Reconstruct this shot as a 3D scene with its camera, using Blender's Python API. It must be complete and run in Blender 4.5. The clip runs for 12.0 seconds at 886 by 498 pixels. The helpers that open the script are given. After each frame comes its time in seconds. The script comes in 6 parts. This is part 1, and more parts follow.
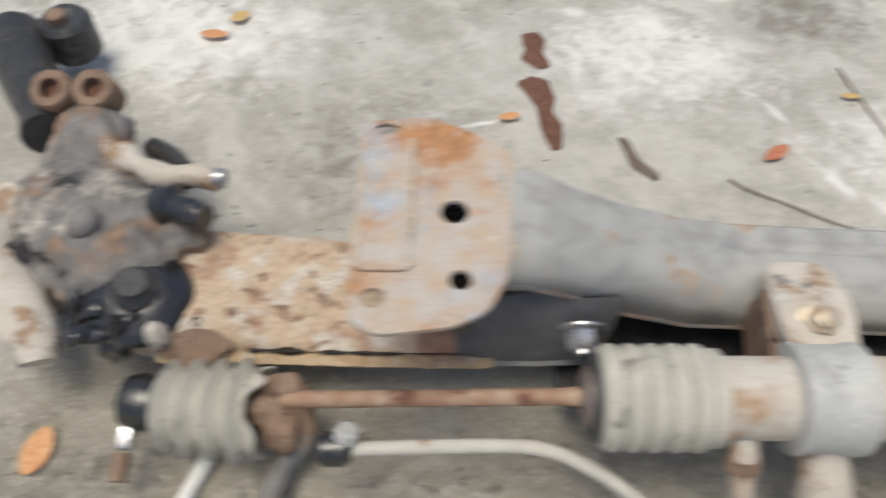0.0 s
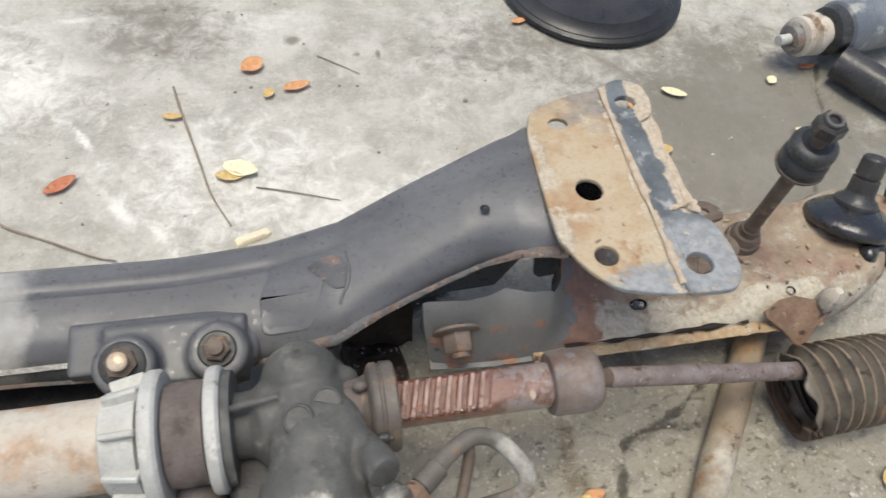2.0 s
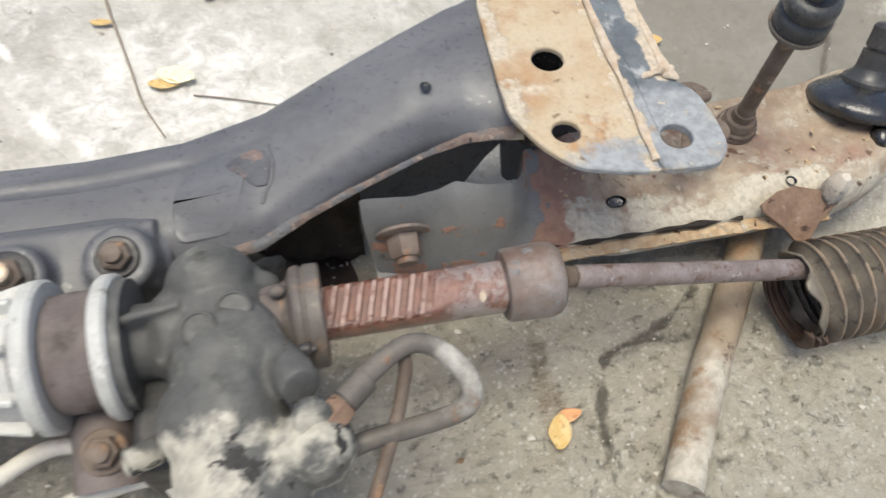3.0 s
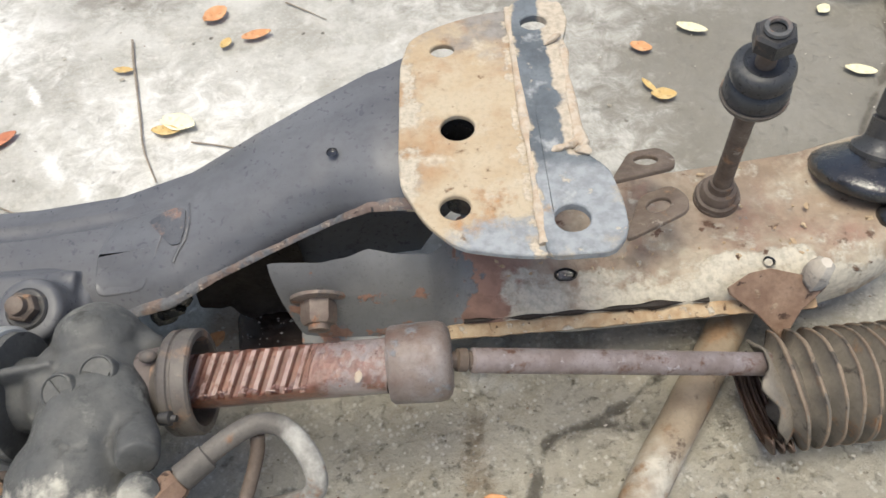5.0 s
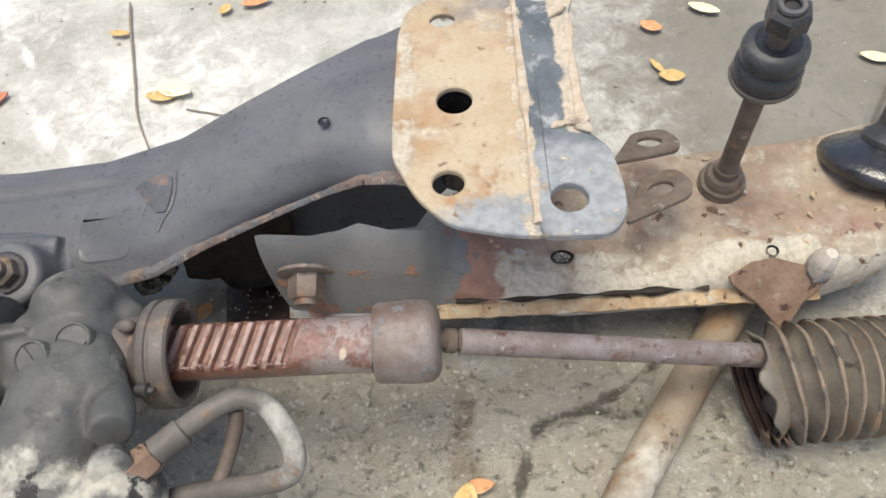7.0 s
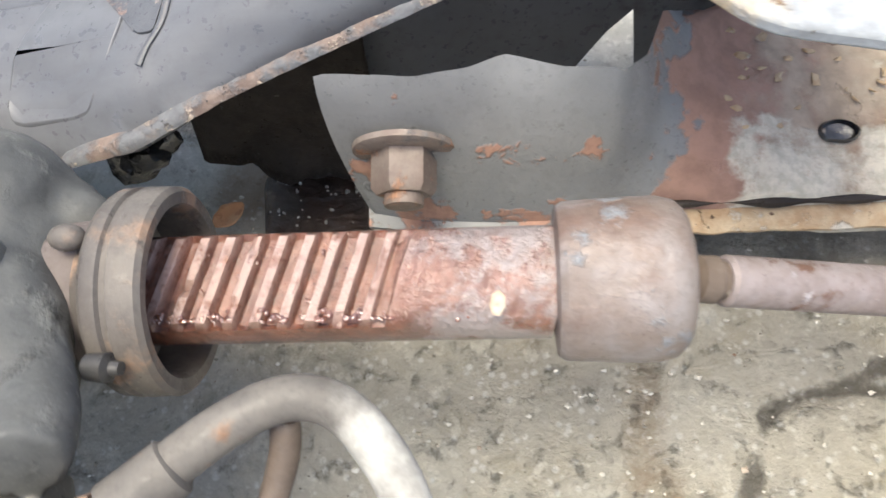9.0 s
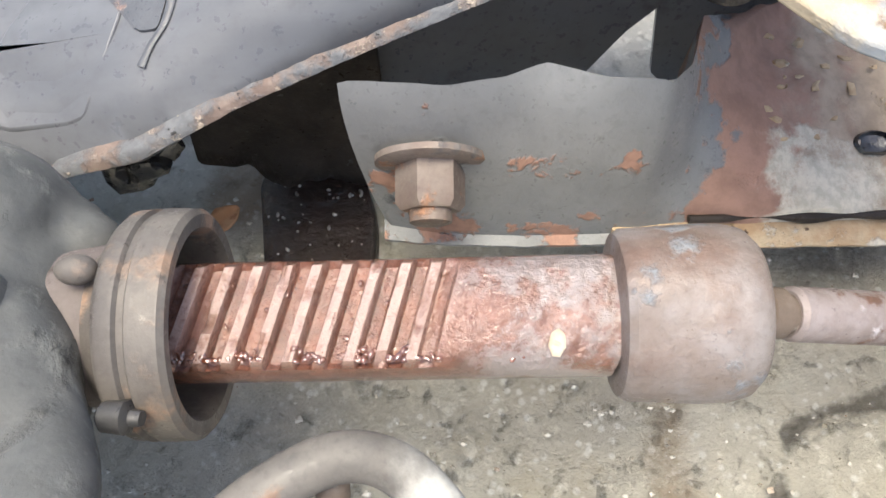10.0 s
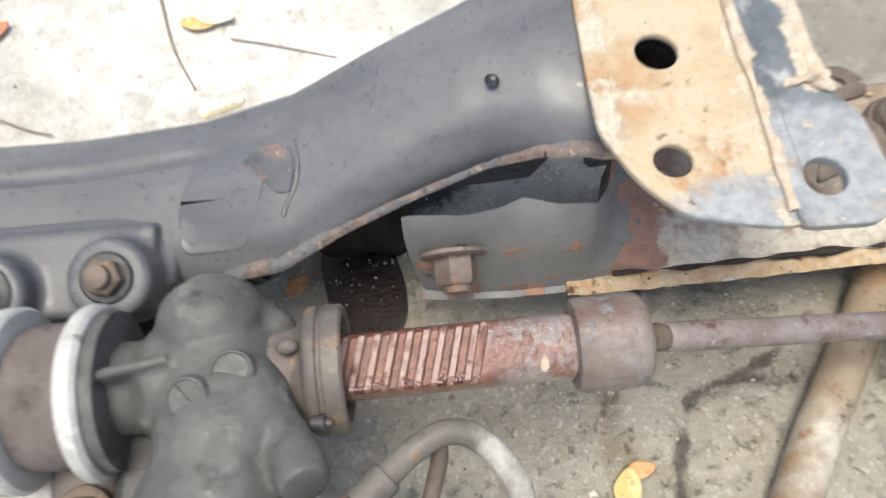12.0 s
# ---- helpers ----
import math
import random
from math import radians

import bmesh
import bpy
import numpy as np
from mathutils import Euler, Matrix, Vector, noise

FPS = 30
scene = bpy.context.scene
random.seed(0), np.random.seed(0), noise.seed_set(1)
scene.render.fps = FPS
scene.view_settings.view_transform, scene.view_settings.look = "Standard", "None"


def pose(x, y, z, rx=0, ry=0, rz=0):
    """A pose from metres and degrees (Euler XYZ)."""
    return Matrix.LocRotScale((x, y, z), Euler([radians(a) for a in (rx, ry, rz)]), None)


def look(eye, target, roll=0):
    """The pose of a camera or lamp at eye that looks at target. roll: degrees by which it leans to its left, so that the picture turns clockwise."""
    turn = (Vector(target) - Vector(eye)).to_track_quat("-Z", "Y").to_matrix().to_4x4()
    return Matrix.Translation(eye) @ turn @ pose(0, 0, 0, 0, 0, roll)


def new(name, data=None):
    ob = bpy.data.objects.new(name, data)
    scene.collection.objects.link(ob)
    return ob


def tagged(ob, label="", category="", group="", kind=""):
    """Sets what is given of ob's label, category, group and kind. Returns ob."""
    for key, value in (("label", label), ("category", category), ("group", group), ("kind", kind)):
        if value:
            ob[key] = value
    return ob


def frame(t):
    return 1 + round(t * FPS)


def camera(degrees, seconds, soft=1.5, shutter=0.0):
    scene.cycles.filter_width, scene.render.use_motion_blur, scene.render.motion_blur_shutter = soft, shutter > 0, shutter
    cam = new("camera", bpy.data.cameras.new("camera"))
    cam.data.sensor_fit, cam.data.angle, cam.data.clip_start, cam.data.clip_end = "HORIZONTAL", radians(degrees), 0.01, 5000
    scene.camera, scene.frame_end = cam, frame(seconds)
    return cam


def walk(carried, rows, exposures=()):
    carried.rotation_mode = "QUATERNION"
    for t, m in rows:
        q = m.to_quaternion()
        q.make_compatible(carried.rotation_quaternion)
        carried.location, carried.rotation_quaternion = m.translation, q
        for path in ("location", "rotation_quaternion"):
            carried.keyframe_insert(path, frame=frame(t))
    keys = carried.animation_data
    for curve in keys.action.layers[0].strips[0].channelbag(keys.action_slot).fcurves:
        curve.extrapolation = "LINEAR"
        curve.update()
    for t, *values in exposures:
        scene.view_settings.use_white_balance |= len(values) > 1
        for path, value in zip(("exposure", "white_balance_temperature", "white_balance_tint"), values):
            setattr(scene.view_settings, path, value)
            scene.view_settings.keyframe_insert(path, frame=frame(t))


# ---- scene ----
cam = camera(60.0, 12.0, shutter=0.55)
METRES, EYE, TILT, LEAN, TURN = 1.0, 0.467, -56.0, 0.0, 0.0
PATH = [
    (0, (0.002, 0.018, 0.474), (0.007, 1.148, -1.176), 0.8),
    (0.5, (0.15, 0.007, 0.483), (0.241, 1.174, -1.138), 2.2),
    (1, (0.266, 0.009, 0.485), (0.408, 1.162, -1.143), 0.8),
    (1.5, (0.382, 0.022, 0.471), (0.64, 1.153, -1.158), 4.8),
    (2, (0.45, 0.02, 0.466), (0.811, 1.154, -1.141), 8.9),
    (2.5, (0.46, 0.006, 0.452), (0.803, 1.152, -1.151), 7.9),
    (3, (0.493, 0.02, 0.404), (0.801, 1.06, -1.276), 5.9),
    (3.5, (0.546, 0.061, 0.395), (0.779, 1.079, -1.311), 3.4),
    (5.5, (0.606, 0.028, 0.404), (0.539, 1.186, -1.225), -6.9),
    (6, (0.606, 0.029, 0.401), (0.54, 1.161, -1.247), -6.8),
    (6.5, (0.605, 0.037, 0.395), (0.555, 1.15, -1.265), -5.3),
    (7, (0.61, 0.038, 0.392), (0.562, 1.137, -1.279), -4.8),
    (7.5, (0.61, 0.052, 0.345), (0.396, 1.115, -1.336), -10.5),
    (9.3, (0.551, 0.123, 0.248), (0.445, 1.004, -1.545), -8.0),
    (9.5, (0.547, 0.126, 0.247), (0.482, 0.999, -1.551), -6.2),
    (10, (0.542, 0.131, 0.245), (0.495, 0.98, -1.565), -3.9),
    (10.5, (0.541, 0.133, 0.247), (0.539, 1.007, -1.552), -2.1),
    (11, (0.541, 0.127, 0.254), (0.534, 1.002, -1.545), -2.5),
    (11.5, (0.537, 0.118, 0.299), (0.537, 0.972, -1.51), -2.2),
    (12, (0.516, 0.104, 0.369), (0.603, 0.935, -1.448), 0.3),
]
EXPOSURES = [(0, 0.15), (0.5, 0.0), (1.0, 0.0), (2.0, 0.40), (2.5, 0.45), (3.0, 0.65), (5.5, 0.65), (7.0, 0.7), (7.7, 0.9), (9.3, 1.56), (11.0, 1.56), (11.6, 1.36), (12.0, 0.98)]
walk(cam, [(t, look(eye, target, roll)) for t, eye, target, roll in PATH], EXPOSURES)

# ---- light ----
world = bpy.data.worlds.new("sky")
scene.world = world
world.use_nodes = True
wn = world.node_tree.nodes
sky = wn.new("ShaderNodeTexSky")
sky.sky_type, sky.sun_disc = "NISHITA", False
sky.sun_elevation, sky.sun_rotation = radians(82), radians(239)
sky.air_density, sky.dust_density = 1.0, 4.0
world.node_tree.links.new(sky.outputs[0], wn["Background"].inputs[0])
wn["Background"].inputs[1].default_value = 0.12
sun = new("sun", bpy.data.lights.new("sun", "SUN"))
sun.data.energy, sun.data.angle, sun.data.color = 1.5, radians(28), (1.0, 0.975, 0.80)
sun.matrix_world = look((-0.25, -0.15, 2.2), (0, 0, 0))


# ---- materials ----
class Nodes:
    """A short way to write node materials, in world metres."""

    def __init__(self, name, local=False):
        self.mat = bpy.data.materials.new(name)
        self.mat.use_nodes = True
        self.t = self.mat.node_tree
        self.bsdf = self.t.nodes["Principled BSDF"]
        if local:
            self.co = self.t.nodes.new("ShaderNodeTexCoord").outputs["Object"]
        else:
            self.co = self.t.nodes.new("ShaderNodeNewGeometry").outputs["Position"]

    def put(self, socket, value):
        if isinstance(value, bpy.types.NodeSocket):
            self.t.links.new(value, socket)
        elif isinstance(value, tuple) and len(value) == 3 and len(socket.default_value) == 4:
            socket.default_value = (*value, 1)
        else:
            socket.default_value = value

    def noise(self, scale, detail=4, rough=0.55, stretch=None, offset=0.0, warp=0.0):
        n = self.t.nodes.new("ShaderNodeTexNoise")
        n.inputs["Scale"].default_value, n.inputs["Detail"].default_value = scale, detail
        n.inputs["Roughness"].default_value, n.inputs["Distortion"].default_value = rough, warp
        m = self.t.nodes.new("ShaderNodeMapping")
        m.inputs["Location"].default_value = (offset, offset * 0.7, offset * 0.3)
        m.inputs["Scale"].default_value = stretch or (1, 1, 1)
        self.put(m.inputs["Vector"], self.co)
        self.put(n.inputs["Vector"], m.outputs[0])
        return n.outputs["Fac"]

    def cells(self, scale, feature="F1"):
        n = self.t.nodes.new("ShaderNodeTexVoronoi")
        n.feature = feature
        n.inputs["Scale"].default_value = scale
        self.put(n.inputs["Vector"], self.co)
        return n

    def step(self, value, lo, hi):
        n = self.t.nodes.new("ShaderNodeMapRange")
        n.interpolation_type = "SMOOTHSTEP"
        for k, v in zip(("Value", "From Min", "From Max"), (value, lo, hi)):
            self.put(n.inputs[k], v)
        return n.outputs[0]

    def calc(self, op, a, b=0.0):
        n = self.t.nodes.new("ShaderNodeMath")
        n.operation, n.use_clamp = op, False
        self.put(n.inputs[0], a), self.put(n.inputs[1], b)
        return n.outputs[0]

    def mix(self, fac, a, b):
        n = self.t.nodes.new("ShaderNodeMix")
        n.data_type = "RGBA"
        self.put(n.inputs[0], fac), self.put(n.inputs[6], a), self.put(n.inputs[7], b)
        return n.outputs[2]

    def axis(self, which):
        n = self.t.nodes.new("ShaderNodeSeparateXYZ")
        self.put(n.inputs[0], self.co)
        return n.outputs["XYZ".index(which)]

    def attr(self, name):
        n = self.t.nodes.new("ShaderNodeAttribute")
        n.attribute_name = name
        return n.outputs["Fac"]

    def random(self):
        return self.t.nodes.new("ShaderNodeObjectInfo").outputs["Random"]

    def done(self, colour, rough=0.7, metal=0.0, height=None, depth=0.0005, strength=0.6, coat=0.0, specular=0.4):
        b = self.bsdf.inputs
        self.put(b["Base Color"], colour), self.put(b["Roughness"], rough), self.put(b["Metallic"], metal)
        self.put(b["Coat Weight"], coat)
        b["Coat Roughness"].default_value, b["Coat IOR"].default_value = 0.06, 1.7
        b["Specular IOR Level"].default_value = specular
        if height is not None:
            n = self.t.nodes.new("ShaderNodeBump")
            n.inputs["Strength"].default_value, n.inputs["Distance"].default_value = strength, depth
            self.put(n.inputs["Height"], height)
            self.put(b["Normal"], n.outputs[0])
            if coat:
                self.put(b["Coat Normal"], n.outputs[0])
        return self.mat


def worn(name, c1, c2, patches=(), scale=60, rough=(0.5, 0.75), metal=0.0, depth=0.0006, grain=500, coat=0.0, stretch=None, local=False, strength=0.6, specular=0.4):
    """Two tones of one surface, and patches over it: (colour, scale, from, to[, axis, a, b[, offset]]): where noise rises, and where the axis goes from a to b."""
    n = Nodes(name, local)
    colour = n.mix(n.step(n.noise(scale, 6, 0.6, stretch), 0.35, 0.68), c1, c2)
    fine = n.noise(grain, 5, 0.65)
    colour = n.mix(n.calc("MULTIPLY", n.step(fine, 0.45, 0.75), 0.35), colour, tuple(0.55 * v for v in c1))
    r = n.step(n.noise(scale * 2.3, 4, 0.6, None, 3.1), 0.3, 0.7)
    r = n.calc("MULTIPLY_ADD", r, rough[1] - rough[0])
    r.node.inputs[2].default_value = rough[0]
    r = n.calc("SUBTRACT", r, n.calc("MULTIPLY", n.step(n.noise(grain * 1.7, 3, 0.6, None, 31.0), 0.56, 0.66), 0.22))
    height = n.calc("MULTIPLY", fine, 0.5)
    for k, (c, s, lo, hi, *where) in enumerate(patches):
        f = n.noise(s, 7, 0.62, None, where[3] if len(where) > 3 else 1.7 * k + 5.0)
        if where:
            g = n.step(n.axis(where[0]), where[1], where[2])
            if len(where) > 4:
                g = n.calc("MULTIPLY", g, n.step(n.axis(where[4]), where[5], where[6]))
            f = n.step(n.calc("ADD", f, n.calc("MULTIPLY", g, 0.5)), lo, hi)
        else:
            f = n.step(f, lo, hi)
        tone = n.mix(n.step(n.noise(s * 6, 4, 0.6, None, 9.0 + k), 0.35, 0.7), c, tuple(0.72 * v for v in c))
        colour = n.mix(f, colour, tone)
        height = n.calc("ADD", height, n.calc("MULTIPLY", f, 0.8))
        r = n.calc("MAXIMUM", r, n.calc("MULTIPLY", f, 0.8))
    return n.done(colour, r, metal, height, depth, strength, coat, specular)


RUST, TAN, ORANGE = (0.20, 0.085, 0.04), (0.42, 0.28, 0.15), (0.42, 0.17, 0.055)
DUST, PALE = (0.40, 0.37, 0.32), (0.56, 0.54, 0.49)


def concrete():
    n = Nodes("concrete")
    big, mid, fine = n.noise(4.5, 5, 0.6), n.noise(19, 8, 0.72, None, 2.0, 0.15), n.noise(230, 8, 0.78)
    coarse = n.step(n.calc("ADD", n.axis("Y"), n.calc("MULTIPLY", n.calc("SUBTRACT", n.noise(1.6, 4, 0.6, None, 21.0), 0.5), 0.5)), 0.34, 0.20)
    c = n.mix(n.step(mid, 0.36, 0.64), (0.36, 0.345, 0.305), (0.52, 0.505, 0.46))
    c = n.mix(n.calc("MULTIPLY", n.step(n.noise(9, 8, 0.72, None, 13.0, 0.15), 0.52, 0.66), 0.65), c, (0.68, 0.665, 0.62))
    c = n.mix(n.calc("MULTIPLY", n.step(big, 0.56, 0.68), 0.45), c, (0.30, 0.28, 0.245))
    c = n.mix(n.calc("MULTIPLY", n.step(fine, 0.52, 0.68), n.calc("MULTIPLY_ADD", coarse, 0.5)), c, (0.16, 0.14, 0.105))
    c = n.mix(n.calc("MULTIPLY", n.step(n.noise(46, 7, 0.75, None, 7.0, 0.4), 0.52, 0.62), n.calc("MULTIPLY_ADD", coarse, 0.6)), c, (0.27, 0.235, 0.17))
    c = n.mix(n.calc("MULTIPLY", n.step(n.noise(120, 5, 0.7, None, 17.0), 0.54, 0.64), n.calc("MULTIPLY_ADD", coarse, 0.75)), c, (0.74, 0.72, 0.65))
    dark = n.cells(75)
    hits = n.calc("MULTIPLY", n.step(n.calc("ADD", dark.outputs["Distance"], n.calc("MULTIPLY", fine, 0.22)), 0.27, 0.20), n.step(n.noise(37, 2, 0.5, None, 4.0), 0.60, 0.63))
    c = n.mix(n.calc("MULTIPLY", hits, 0.8), c, (0.085, 0.075, 0.06))
    c = n.mix(n.calc("MULTIPLY", coarse, 0.62), c, (0.60, 0.54, 0.41))
    stones = n.cells(260)
    lit = n.calc("MULTIPLY", n.step(stones.outputs["Distance"], 0.42, 0.18), n.step(n.noise(90, 4, 0.7, None, 29.0), 0.46, 0.56))
    c = n.mix(n.calc("MULTIPLY", lit, n.calc("MULTIPLY_ADD", coarse, 0.8)), c, (0.72, 0.69, 0.61))
    pits = n.calc("MULTIPLY", n.step(n.noise(150, 8, 0.8, None, 41.0, 0.3), 0.53, 0.70), n.calc("MULTIPLY_ADD", coarse, 0.6))
    c = n.mix(pits, c, (0.21, 0.185, 0.14))
    ragged = n.calc("MULTIPLY_ADD", n.noise(52, 8, 0.75, None, 11.0, 0.5), 1.5)
    ragged.node.inputs[2].default_value = -0.75
    # the darkest tone is oil and, under the beam, shade put into colour
    for name, colour, weight in (("bleached", (0.80, 0.785, 0.74), 0.85), ("darkened", (0.17, 0.155, 0.125), 0.8), ("rusty", (0.25, 0.16, 0.085), 0.6), ("cracked", (0.085, 0.075, 0.06), 0.8), ("oily_shaded", (0.011, 0.008, 0.006), 0.97)):
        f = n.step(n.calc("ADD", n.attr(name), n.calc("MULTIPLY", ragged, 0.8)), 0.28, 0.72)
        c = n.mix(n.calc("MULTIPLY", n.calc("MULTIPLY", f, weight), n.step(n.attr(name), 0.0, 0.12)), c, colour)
    wet = n.calc("MULTIPLY", n.step(n.calc("ADD", n.attr("oily_shaded"), n.calc("MULTIPLY", ragged, 0.8)), 0.4, 0.6), n.step(n.attr("oily_shaded"), 0.0, 0.1))
    damp = n.calc("MULTIPLY", n.calc("MULTIPLY", n.step(n.noise(64, 6, 0.75, None, 6.0), 0.54, 0.62), 0.32), n.calc("MULTIPLY_ADD", coarse, 0.85))
    r = n.calc("SUBTRACT", n.calc("SUBTRACT", 0.85, damp), n.calc("MULTIPLY", wet, 0.12))
    h = n.calc("ADD", n.calc("SUBTRACT", n.calc("MULTIPLY", mid, 1.6), n.calc("MULTIPLY", pits, 1.0)), n.calc("MULTIPLY", fine, n.calc("MULTIPLY_ADD", coarse, 2.2)))
    for node in n.t.nodes:
        if node.type == "MATH" and node.operation == "MULTIPLY_ADD" and node.inputs[0].is_linked and not node.inputs[2].is_linked and node.inputs[2].default_value == 0.5:
            node.inputs[2].default_value = 0.15
    return n.done(c, r, 0, h, 0.0017, 1.0)


def toothed():
    """Oily red-brown rack steel, its tooth lands and its worn end rubbed paler."""
    n = Nodes("rack_steel")
    c = n.mix(n.step(n.noise(160, 6, 0.65), 0.35, 0.7), (0.115, 0.037, 0.017), (0.21, 0.077, 0.041))
    land = n.calc("MULTIPLY", n.attr("land"), n.step(n.noise(260, 4, 0.6), 0.25, 0.5))
    c = n.mix(land, c, (0.34, 0.215, 0.17))
    dull = n.step(n.calc("ADD", n.axis("X"), n.calc("MULTIPLY", n.noise(120, 5, 0.6, None, 2.0), 0.016)), 0.548, 0.558)
    dull = n.calc("MULTIPLY", dull, n.step(n.noise(75, 5, 0.65, None, 8.0), 0.40, 0.56))
    c = n.mix(n.calc("MULTIPLY", dull, 0.85), c, (0.29, 0.25, 0.235))
    r = n.calc("MULTIPLY_ADD", dull, 0.34)
    r.node.inputs[2].default_value = 0.15
    h = n.noise(420, 5, 0.7)
    return n.done(c, r, 0.1, h, 0.0009, 1.0, 1.0)


